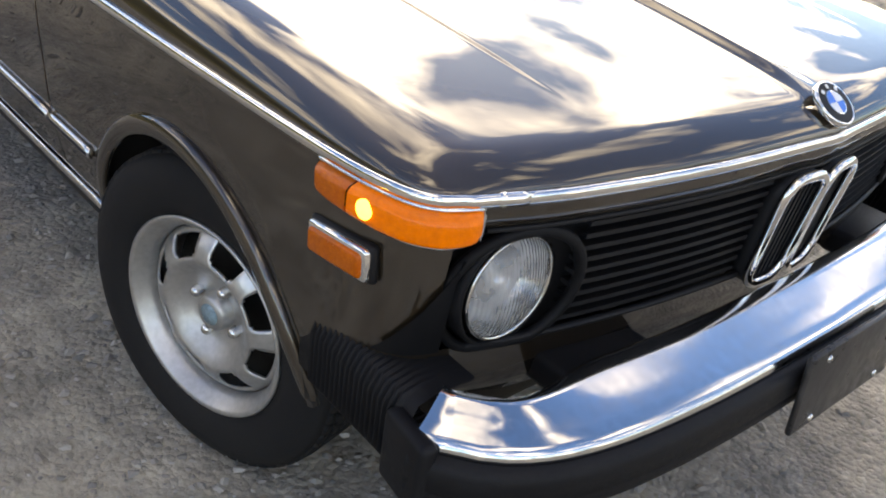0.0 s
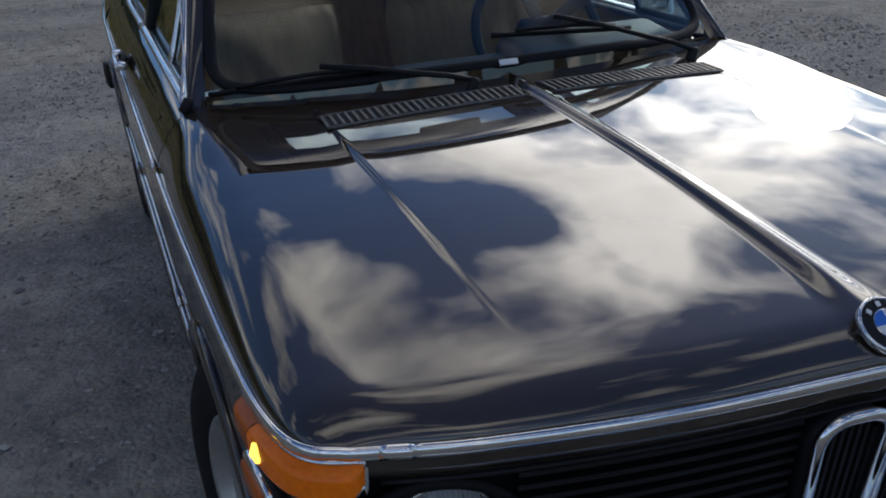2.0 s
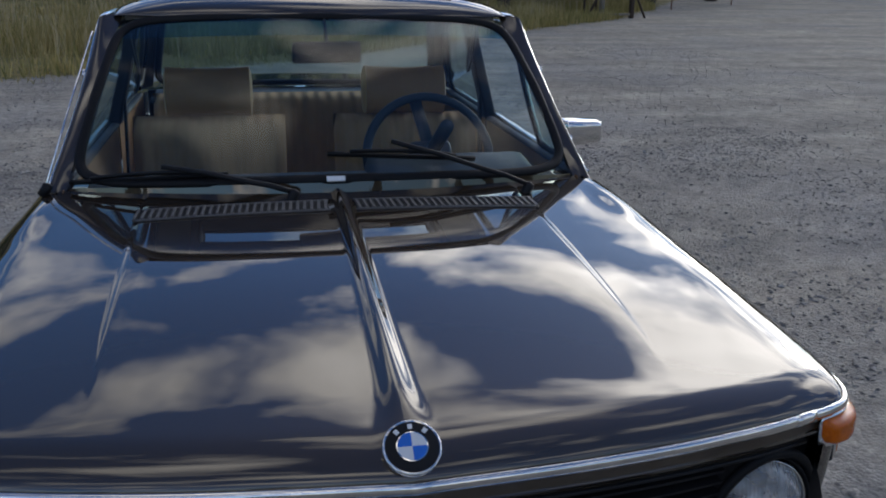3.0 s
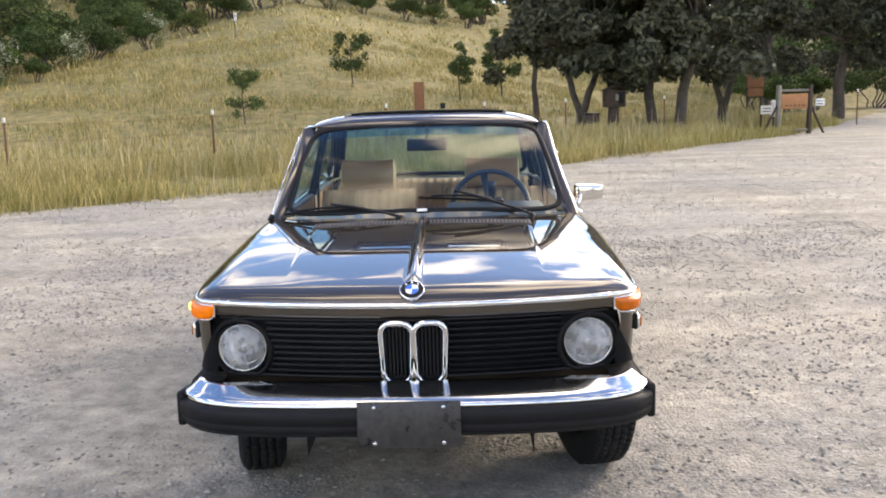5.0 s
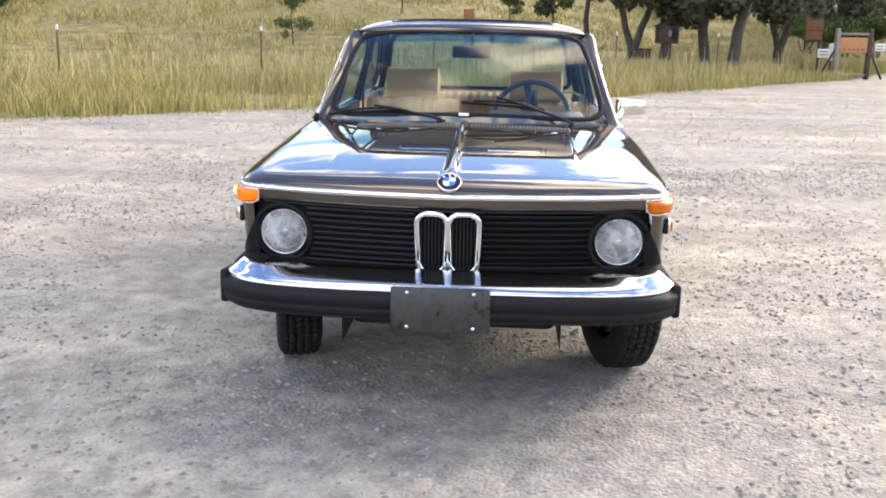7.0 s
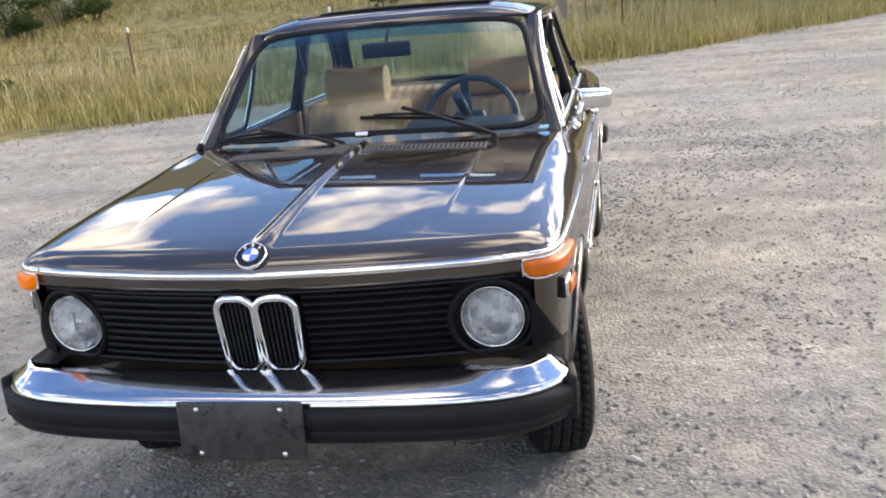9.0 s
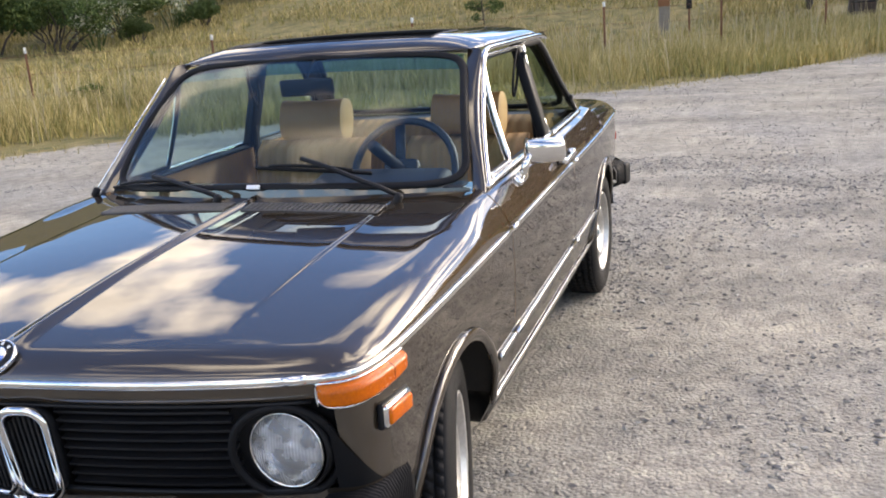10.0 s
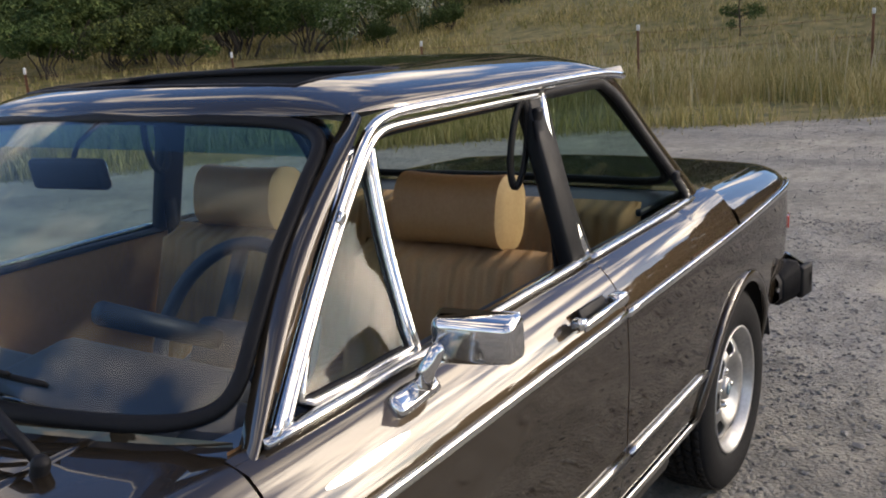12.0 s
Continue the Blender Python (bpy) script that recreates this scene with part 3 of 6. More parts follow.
def on_corner(s, z, out):
    s *= CL[-1]
    x, y = float(np.interp(s, CL, [p[0] for p in CP])), float(np.interp(s, CL, [p[1] for p in CP]))
    s2 = min(CL[-1], s + 0.004); s1 = max(0, s - 0.004)
    t = Vector((np.interp(s2, CL, [p[0] for p in CP]) - np.interp(s1, CL, [p[0] for p in CP]), np.interp(s2, CL, [p[1] for p in CP]) - np.interp(s1, CL, [p[1] for p in CP])))
    t.normalize()
    return x - t.y * out, y + t.x * out, z


# nose
def nose(y, z, back=0.0):
    return nose_x(y) - (0.82 - z) * LEAN - back, y, z


NY = spaced(-0.70, 0.70, 60)
part("nose_panel", grid(NY, [0.823, 0.81, 0.79, 0.775, 0.771, 0.769], lambda y, z: nose(y, z, 0.012 * smooth(0.775, 0.769, z))), PAINT, car)
part("nose_panel", grid(NY, [0.562, 0.555, 0.53, 0.48, 0.42, 0.405], lambda y, z: nose(y, z, 0.006 + 0.05 * smooth(0.47, 0.405, z))), PAINT, car)
part("grille_back", grid(spaced(-0.697, 0.697, 120), spaced(0.556, 0.775, 24), lambda y, z: nose(y, z, 0.034), hole=lambda y, z: math.hypot(abs(y) - 0.592, z - 0.655) < 0.084), MATTBLACK, car)
edge_bar = [nose(y, 0.7675, 0.004) for y in spaced(-0.66, 0.66, 40)]
part("grille_rim", sweep(edge_bar, disc_section(0.005, 0.004)), BLACK, car)
part("grille_rim", sweep([nose(y, 0.566, 0.004) for y in spaced(-0.66, 0.66, 40)], disc_section(0.007, 0.005)), BLACK, car)
for sgn in (1, -1):
    for i in range(9):
        z = 0.583 + i * 0.0213
        ys = spaced(0.118, 0.497, 10)
        part("grille_slat", sweep([nose(sgn * y, z, 0.016) for y in ys], [(-0.010, -0.003), (0.010, -0.0045), (0.012, 0.001), (-0.010, 0.0045)]), BLACK, car, smooth=False)
    # panel round the lamp
    sur = []
    for k in range(40):
        a = 2 * math.pi * k / 40
        c, s = math.cos(a), math.sin(a)
        r = 0.104
        y, z = 0.592 + r * c, 0.655 + r * s
        if c > 0 and s < 0:
            y, z = 0.592 + 0.108 * c, 0.655 + 0.108 * s
        sur.append(nose(sgn * min(y, 0.702), clamp(z, 0.562, 0.770), 0.006))
    # black corner that runs from the lamp back round the fender
    def wrap(k, v, sg=sgn):
        z = 0.566 + 0.160 * v
        s0 = 0.58 + 0.40 * v ** 0.8
        x, y, z = on_corner(s0 + (0.965 - s0) * k, z, 0.008 - 0.004 * k)
        return x - (0.82 - z) * LEAN * smooth(0.35, 0.655, x), sg * y, z
    wp = grid(spaced(0, 1, 14), spaced(0, 1, 10), wrap)
    bmesh.ops.recalc_face_normals(wp, faces=wp.faces[:])
    part("lamp_corner", wp, MATTBLACK, car)
    part("lamp_surround", sweep(sur, disc_section(0.009, 0.010), closed=True, up=(1, 0, 0)), MATTBLACK, car)
    lamp = part("headlamp", lathe([(0.093, -0.050), (0.095, -0.004), (0.092, 0.006), (0.0885, 0.006), (0.087, -0.002)], 48,
                pose(0.650, sgn * 0.592, 0.655, 0, -2, -90)), MATTBLACK, car, "round glass headlamp in a black surround")
    at = pose(0.650, sgn * 0.592, 0.656, 0, -2, -90) @ Matrix.Diagonal((0.93, 1, 0.93, 1))
    part("lamp_ring", lathe([(0.0885, 0.0), (0.0895, 0.007), (0.087, 0.010), (0.0845, 0.006)], 48, at), DULLCHROME, lamp)
    part("reflector", lathe([(0.086, 0.002), (0.078, -0.020), (0.060, -0.038), (0.030, -0.050), (0.0, -0.052)], 48, at), REFLECTOR, lamp)
    part("bulb_shield", lathe([(0.0, -0.004), (0.016, -0.008), (0.018, -0.040), (0.010, -0.050)], 20, at), CHROME, lamp)
    part("lens", lathe([(0.086, 0.003), (0.075, 0.013), (0.055, 0.021), (0.030, 0.026), (0.0, 0.028)], 48, at), FLUTED, lamp, "fluted clear glass lens")


def loop(cy, cz, hw, hh, r, n=8, taper=0.0):
    pts = []
    for qx, qz, a0 in ((1, 1, 0), (-1, 1, 90), (-1, -1, 180), (1, -1, 270)):
        for k in range(n + 1):
            a = radians(a0 + 90 * k / n)
            y, z = qx * (hw - r) + r * math.cos(a), qz * (hh - r) + r * math.sin(a)
            pts.append((cy + y * (1 - taper * (0.5 - z / hh * 0.5)), cz + z))
    return pts


for sgn in (1, -1):
    pts = loop(0.0545 * sgn, 0.655, 0.0545, 0.106, 0.040, taper=0.14)
    kid = part("kidney_grille", sweep([nose(y, z, -0.016) for y, z in pts], [(0.010 * math.cos(t) , 0.008 * math.sin(t)) for t in [math.pi * k / 5 for k in range(10)]],
               closed=True, up=(1, 0, 0.12)), CHROME, car, "chrome upright grille frame with black bars")
    part("kidney_wall", sweep([nose(y, z, 0.006) for y, z in pts], [(-0.004, -0.02), (0.004, -0.02), (0.004, 0.02), (-0.004, 0.02)], closed=True, up=(1, 0, 0.12)), BLACK, kid)
    for k in range(7):
        y = sgn * (0.0545 + (k - 3) * 0.0125)
        h = 0.094 - 0.018 * (abs(k - 3) / 3) ** 2
        part("grille_bar", sweep([nose(y, 0.655 + h, -0.004), nose(y, 0.655 - h, -0.004)], [(-0.002, -0.008), (0.002, -0.008), (0.003, 0.006), (-0.003, 0.006)], up=(1, 0, 0)), BLACK, kid, smooth=False)

# emblem: plain coloured shapes
eye_z = hood_z(0.741, 0) + 0.008
em = Matrix.Translation((0.749, 0, eye_z)) @ pose(0, 0, 0, 0, 36, 0)


def fan(a0, a1, r, z, m, n=12):
    bm = bmesh.new()
    c = bm.verts.new((0, 0, z))
    vs = [bm.verts.new((r * math.cos(a0 + (a1 - a0) * i / n), r * math.sin(a0 + (a1 - a0) * i / n), z)) for i in range(n + 1)]
    for i in range(n):
        bm.faces.new((c, vs[i], vs[i + 1]))
    bmesh.ops.transform(bm, matrix=m, verts=bm.verts[:])
    return bm


tilt = pose(0, 0, 0, 90)
emblem = part("hood_badge", lathe([(0.041, -0.006), (0.0415, 0.001), (0.040, 0.004), (0.0385, 0.004), (0.037, 0.002), (0.0, 0.0025)], 40, em @ tilt), CHROME, car, "round black, blue and white enamel badge")
part("badge_ring", lathe([(0.0375, 0.0035), (0.0215, 0.0045)], 40, em @ tilt), BLACK, emblem)
part("badge_ring", lathe([(0.0222, 0.0048), (0.0205, 0.0052)], 40, em @ tilt), CHROME, emblem)
for k in range(4):
    part("badge_quarter", fan(k * math.pi / 2, (k + 1) * math.pi / 2, 0.0205, 0.0054, em), BLUE if k % 2 == 0 else WHITE, emblem)


for deg in (138, 180, 222):
    a = radians(deg)
    part("badge_mark", box(0.0075, 0.0065, 0.0012, em @ pose(0.0295 * math.cos(a), 0.0295 * math.sin(a), 0.0052, 0, 0, deg), 0.0004), WHITE, emblem)


# bright strip round the car at the waist
def strip(pts, name="waist_trim", h=0.010, d=0.006, mat_=None, up=(0, 0, 1)):
    sec = [(d * math.cos(t), h * math.sin(t)) for t in [2 * math.pi * k / 10 for k in range(10)]]
    return sweep(pts, sec, up=up)


def waist(x, out=0.003):
    return x, half_w(x) + out, trim_z(x)


front = [(nose_x(y) + 0.003, y, trim_z(nose_x(y))) for y in spaced(-0.640, 0.640, 50)]
part("waist_trim", strip(front), CHROME, car)
corner = [(nose_x(y) + 0.003, y, trim_z(0.7)) for y in spaced(0.646, 0.695, 5)] + [waist(x) for x in spaced(0.655, 0.3, 30, -1)] + [waist(x) for x in spaced(0.25, -0.497, 14)]
both("waist_trim", strip(corner), CHROME, car)
both("trim_clip", sweep([(nose_x(y) + 0.003, y, trim_z(0.7)) for y in spaced(0.622, 0.662, 4)], disc_section(0.0072, 0.0108)), CHROME, car)
both("waist_trim", strip([waist(x) for x in spaced(-0.506, -1.58, 20)]), CHROME, car)
both("waist_trim", strip([waist(x) for x in spaced(-1.59, -3.26, 34)]), CHROME, car)
# side mouldings
for a, b in ((-0.300, -0.495), (-0.507, -1.58), (-1.59, -2.14)):
    p = [(x, side_y(x, 0.49) + 0.006, 0.487 + 0.012 * (x / -2.1)) for x in spaced(a, b, 10)]
    both("side_moulding", strip(p, h=0.0125, d=0.008), DULLCHROME, car)
    both("moulding_insert", strip([(x, y + 0.0045, z) for x, y, z in p], h=0.0045, d=0.0055), BLACK, car)
both("sill_moulding", strip([(x, side_y(x, 0.355) + 0.005, 0.352) for x in spaced(-0.300, -2.15, 30)], h=0.011, d=0.006), DULLCHROME, car)


# turn signals round the front corners
def signal_low(s):
    return 0.806 - lerp(s, [0, 0.06, 0.25, 0.7, 0.93, 1.0], [0.026, 0.038, 0.045, 0.048, 0.043, 0.026])


def signal_sheet(a, b, lit):
    def fn(s, v):
        z0, z1 = 0.8055, signal_low(s)
        rim = min(s, 1 - s) * 12
        out = 0.004 + 0.020 * quarter(rim) * quarter(min(v, 1 - v) * 4)
        return on_corner(s, z0 + (z1 - z0) * v, out)
    return grid(spaced(a, b, 26), spaced(0, 1, 12, 2), fn)


for side in (1, -1):
    flip = (lambda b: b) if side > 0 else mirrored
    lit = side < 0
    sig = part("turn_signal", flip(signal_sheet(0.30, 1.0, lit)), AMBERLIT if lit else AMBER, car, "amber wraparound turn signal" + (", lit" if lit else ""))
    part("lens", flip(signal_sheet(0.0, 0.29, False)), AMBER, sig)
    ring = [on_corner(s, 0.8085, 0.004) for s in spaced(0, 1, 20)] + [on_corner(1.0, z, 0.004) for z in spaced(0.80, 0.765, 4)] \
        + [on_corner(s, signal_low(s) - 0.003, 0.004) for s in spaced(0.99, 0.01, 30)] + [on_corner(0.0, z, 0.004) for z in spaced(0.778, 0.80, 3)]
    part("bezel", flip(sweep(ring, disc_section(0.004, 0.004, 6), closed=True)), CHROME, sig)
    if lit:
        c = on_corner(0.42, 0.785, 0.016)
        part("bulb", flip(lathe([(0.0, -0.016), (0.013, -0.010), (0.016, 0.0), (0.013, 0.010), (0.0, 0.016)], 16, pose(*c))), BULB, sig)
    # side marker lamp
    ym = half_w(0.51)
    mk = part("side_marker", flip(box(0.128, 0.016, 0.058, pose(0.512, ym + 0.002, 0.698, 0, -3, -4.5), 0.006)), BLACK, car, "amber side marker in a chrome frame")
    part("frame", flip(box(0.120, 0.020, 0.050, pose(0.512, ym + 0.008, 0.698, 0, -3, -4.5), 0.006)), CHROME, mk)
    part("lens", flip(box(0.108, 0.024, 0.038, pose(0.512, ym + 0.0125, 0.697, 0, -3, -4.5), 0.008, 3)), AMBER, mk)

# bumpers
CH = [(-0.118, 0.556), (-0.116, 0.565), (-0.108, 0.5695), (-0.085, 0.5625), (-0.055, 0.5525), (-0.025, 0.5415), (-0.008, 0.534), (0.0, 0.527), (0.004, 0.519), (0.004, 0.511), (-0.004, 0.509)]
RB = [(-0.01, 0.511), (0.008, 0.511), (0.018, 0.506), (0.023, 0.494), (0.023, 0.462), (0.019, 0.459), (0.021, 0.455), (0.019, 0.436), (0.012, 0.427), (-0.02, 0.425)]
LW = [(-0.03, 0.425), (0.006, 0.425), (0.008, 0.421), (0.002, 0.417), (-0.04, 0.416)]


def bumper_path(n=60, reach=0.795):
    half = [(lerp(y, [0, 0.3, 0.5, 0.62, 0.70, 0.75, 0.765], [0.896, 0.890, 0.874, 0.850, 0.815, 0.772, 0.750]), y) for y in spaced(0, 0.765, n // 2)]
    half += [(0.735, 0.778), (0.71, 0.786)]
    return [(x, -y) for x, y in reversed(half[1:])] + half


def bumper(name, flipx, label):
    b = empty(name, label, "")
    b.parent = car
    fx = (lambda x: x) if not flipx else (lambda x: -2.56 - x)
    P = bumper_path()

    def run(sec, pts):
        rows = []
        for i, (x, y) in enumerate(pts):
            a, c = pts[max(0, i - 1)], pts[min(len(pts) - 1, i + 1)]
            t = Vector((c[0] - a[0], c[1] - a[1])).normalized()
            f = 1 - 0.55 * smooth(0.50, 0.74, abs(y))
            sec_ = [(o if o > -0.02 else -0.02 + (o + 0.02) * f, z) for o, z in sec]
            rows.append([(fx(x + t.y * o), y - t.x * o, z) for o, z in sec_])
        bm = grid(range(len(rows)), range(len(sec)), lambda i, j: rows[i][j])
        bmesh.ops.recalc_face_normals(bm, faces=bm.faces[:])
        return bm
    part("blade", run(CH, P), BUMPER, b, "bright chrome blade")
    part("rubber_strip", run(RB, P), RUBBER, b)
    part("lower_trim", run(LW, P), BLACK, b)
    part("back", run([(-0.118, 0.557), (-0.095, 0.48), (-0.05, 0.43), (-0.03, 0.418)], P), UNDER, b)
    caps = box(0.10, 0.030, 0.120, pose(0.700, 0.786, 0.472, 0, 0, 8), 0.012, 3)
    # pleated bellows between bumper and body
    rows = []
    for k in range(145):
        t = k / 144
        w = (0.5 - 0.5 * math.cos(k * math.pi / 3)) if 12 <= k <= 126 else 0.0
        x = 0.685 - 0.27 * t
        o = 0.0085 * w
        top, low = 0.552 + 0.012 * t, 0.418 + (0.035 * t if flipx else 0.0)
        y1 = 0.778 - 0.010 * t + o
        rows.append([(x, 0.66, top - 0.006), (x, y1 - 0.045, top), (x, y1 - 0.014, top - 0.008 + o * 0.3), (x, y1, top - 0.034), (x, y1, low + 0.02), (x, y1 - 0.02, low - o), (x, 0.66, low)])
    bel = grid(range(145), range(7), lambda i, j: (fx(rows[i][j][0]), rows[i][j][1], rows[i][j][2]))
    bmesh.ops.recalc_face_normals(bel, faces=bel.faces[:])
    both("bellows", bel, RUBBER, b, "pleated black rubber bumper end")
    if flipx:
        bmesh.ops.transform(caps, matrix=Matrix.Translation((-2.56, 0, 0)) @ Matrix.Diagonal((-1, 1, 1, 1)), verts=caps.verts[:])
        bmesh.ops.reverse_faces(caps, faces=caps.faces[:])
    both("end_cap", caps, RUBBER, b)
    both("bracket", box(0.26, 0.19, 0.055, pose(fx(0.70), 0.42, 0.492), 0.012), BLACK, b)
    return b


bumper("front_bumper", False, "chrome bumper with a black rubber strip")
bumper("rear_bumper", True, "chrome bumper with black rubber ends")
pl = part("number_plate", box(0.012, 0.330, 0.152, pose(0.930, -0.012, 0.468, 0, -3, 0), 0.005), PLATE, car, "blank scuffed black plate holder on the bumper")
for sy in (-0.11, 0.11):
    for sz in (-0.058, 0.058):
        part("screw", lathe([(0.0, 0.004), (0.006, 0.003), (0.007, 0.0)], 10, pose(0.9365 - sz * 0.05, -0.012 + sy, 0.468 + sz, 0, 0, -90)), DULLCHROME, pl)

# roof
ROOF_Z = 1.347
HX0, HX1, HY = -1.0, -1.31, 0.41


def roof_point(u, v):
    y = v * lerp(u, [0, 0.15, 0.6, 1], [0.565, 0.585, 0.592, 0.585])
    xf, xb = -0.885 - 0.075 * (y / 0.58) ** 2, -2.065 + 0.04 * (y / 0.58) ** 2
    x = xf + (xb - xf) * u
    e = quarter((1 - abs(v)) * 0.585 / 0.24) * quarter(u * 1.15 / 0.20) * quarter((1 - u) * 1.15 / 0.26)
    return x, y, ROOF_Z + (1.412 - 0.012 * (y / 0.5) ** 2 - 0.02 * abs(u - 0.45) ** 2 - ROOF_Z) * e - 0.5 * max(0.0, -1.85 - x) ** 2


hu0, hu1, hv = (HX0 + 0.90) / -1.165, (HX1 + 0.90) / -1.165, HY / 0.588
RU = sorted(set(spaced(0, 0.14, 12, -1) + [hu0] + spaced(hu0, hu1, 12) + [hu1] + spaced(0.55, 0.8, 8) + spaced(0.8, 1, 14, 1)))
RV = [-v for v in reversed(spaced(hv, 1, 18, 1))] + spaced(-hv, hv, 16)[1:-1] + spaced(hv, 1, 18, 1)
part("roof", grid(RU, RV, roof_point, hole=lambda u, v: hu0 < u < hu1 and abs(v) < hv), PAINT, car, "dark brown roof with an open sunroof")
rim = [roof_point(u, -hv) for u in spaced(hu0, hu1, 8)] + [roof_point(hu1, v) for v in spaced(-hv, hv, 10)][1:] + [roof_point(u, hv) for u in spaced(hu1, hu0, 8)][1:] \
    + [roof_point(hu0, v) for v in spaced(hv, -hv, 10)][1:-1]
part("sunroof_seal", sweep([(x, y, z - 0.005) for x, y, z in rim], disc_section(0.010, 0.008, 8), closed=True), RUBBER, car)
part("sunroof_well", sweep([(x, y, z - 0.040) for x, y, z in rim], [(-0.003, -0.03), (0.003, -0.03), (0.003, 0.03), (-0.003, 0.03)], closed=True), BLACK, car)
part("headliner", grid(spaced(0.03, 0.97, 10), spaced(-0.95, 0.95, 10), lambda u, v: (lambda p: (p[0], p[1], p[2] - 0.028))(roof_point(u, v)), hole=lambda u, v: hu0 - 0.03 < u < hu1 + 0.03 and abs(v) < hv + 0.03), HEADLINER, car)


# windscreen
def screen(s, h, back=0.0):
    b = (-0.382 - 0.163 * s * s, 0.662 * s, 0.975 - 0.033 * s * s)
    t = (-0.905 - 0.065 * s * s, 0.548 * s, 1.357 - 0.016 * s * s)
    bow = 0.028 * math.sin(math.pi * clamp(h))
    return tuple(b[i] + (t[i] - b[i]) * h for i in range(3))[0] + bow - back, b[1] + (t[1] - b[1]) * h, b[2] + (t[2] - b[2]) * h + bow * 0.8


pane = part("windscreen", grid(spaced(-0.985, 0.985, 24), spaced(0.03, 0.97, 14), lambda s, h: screen(s, h)), SCREEN, car, "clear windscreen with a tinted top")
pane.visible_shadow = False
part("tint_band", grid(spaced(-0.97, 0.97, 24), spaced(0.83, 0.965, 4), lambda s, h: screen(s, h, 0.004)), TINT, pane).visible_shadow = False


def frame_loop(a, b, p=6, n=80):
    r = []
    for i in range(n):
        t = 2 * math.pi * i / n
        c, s = math.cos(t), math.sin(t)
        r.append((a * math.copysign(abs(c) ** (2 / p), c), 0.5 + b * math.copysign(abs(s) ** (2 / p), s)))
    return r


fl = frame_loop(0.985, 0.475, 9, 120)
part("screen_gasket", sweep([screen(s, h) for s, h in fl], disc_section(0.014, 0.010), closed=True, up=(0.7, 0, 0.7)), RUBBER, car)
part("screen_header", grid(spaced(-1.0, 1.0, 30), spaced(0, 1, 4), lambda q, k: Vector(screen(q * 1.03, 1.005, 0.004)).lerp(Vector(roof_point(0, q)), k)), PAINT, car)
part("cowl_panel", grid(spaced(-0.99, 0.99, 30), spaced(0, 1, 3), lambda q, k: Vector(screen(q, 0.01, 0.0)) + Vector((0.010, 0, -0.06)) * k), PAINT, car)


def back_screen(s, h):
    b = (-2.47 + 0.06 * s * s, 0.62 * s, 0.965)
    t = (-2.05 + 0.04 * s * s, 0.53 * s, 1.352 - 0.012 * s * s)
    return tuple(b[i] + (t[i] - b[i]) * h for i in range(3))


p = part("rear_window", grid(spaced(-0.97, 0.97, 16), spaced(0.04, 0.96, 8), back_screen), SIDEGLASS, car)
p.visible_shadow = False
part("rear_gasket", sweep([back_screen(s, h) for s, h in frame_loop(0.985, 0.475, 9, 80)], disc_section(0.016, 0.011), closed=True, up=(-0.7, 0, 0.7)), RUBBER, car)
part("rear_deck", grid(spaced(-2.47, -2.40, 2), spaced(-0.70, 0.70, 10), lambda x, y: (x, y, 0.957)), PAINT, car)


# pillars, window frames, side glass
def side_win(x, z):
    """The plane of the side windows, leaning in towards the roof."""
    t = (z - 0.944) / (1.335 - 0.944)
    return 0.690 - 0.098 * t - 0.012 * math.sin(math.pi * clamp(t))


def sw(x, z, out=0.0):
    return x, side_win(x, z) + out, z


def rounded(pts, times=5):
    """Eases the corners of an open path."""
    P = [Vector(p) for p in pts]
    P = [P[0].lerp(P[1], 0.0)] + [q for a, b in zip(P, P[1:]) for q in ([a.lerp(b, (i + 1) / max(1, round((b - a).length / 0.02))) for i in range(max(1, round((b - a).length / 0.02)))])]
    for _ in range(times):
        P = [P[0]] + [(a + b * 2 + c) / 4 for a, b, c in zip(P, P[1:], P[2:])] + [P[-1]]
    return P


APIL = [(-0.545 - 0.395 * t, 0.945 + 0.388 * t) for t in spaced(0, 1, 12)]
def a_pillar(t, k):
    a = Vector(screen(1.0, -0.05 + 1.07 * t, 0.004))
    b = Vector(sw(-0.525 - 0.42 * t, 0.925 + 0.415 * t, 0.016))
    return a.lerp(b, k) + Vector((0.35, 0.6, 0.2)).normalized() * 0.016 * math.sin(math.pi * k)


both("a_pillar", grid(spaced(0, 1, 16), spaced(0, 1, 8), a_pillar), PAINT, car)
rail = [sw(x - 0.026, z, 0.014) for x, z in APIL[:-1]] + [(x, 0.603 + 0.004 * math.sin((x + 0.96) * -3), 1.342 - 0.004 * abs(x + 1.4) ** 2 - 0.5 * max(0.0, -1.85 - x) ** 2) for x in spaced(-0.965, -2.03, 24)]
both("drip_rail", sweep(rounded(rail, 14), disc_section(0.009, 0.011), up=(0, 1, 0.3)), CHROME, car)
door_l, door_r = doors
head = [sw(x - 0.052, z, 0.008) for x, z in APIL[:-1]] + [sw(x, 1.319 - 0.004 * abs(x + 1.4), 0.004) for x in spaced(-0.99, -1.575, 14)]
head = rounded(head, 6)
both("window_frame", sweep(head, disc_section(0.0085, 0.011), up=(0, 1, 0.3)), DULLCHROME, car)
both("window_seal", sweep([(x, y - 0.012, z - 0.010) for x, y, z in head], disc_section(0.007, 0.010), up=(0, 1, 0.3)), RUBBER, car)
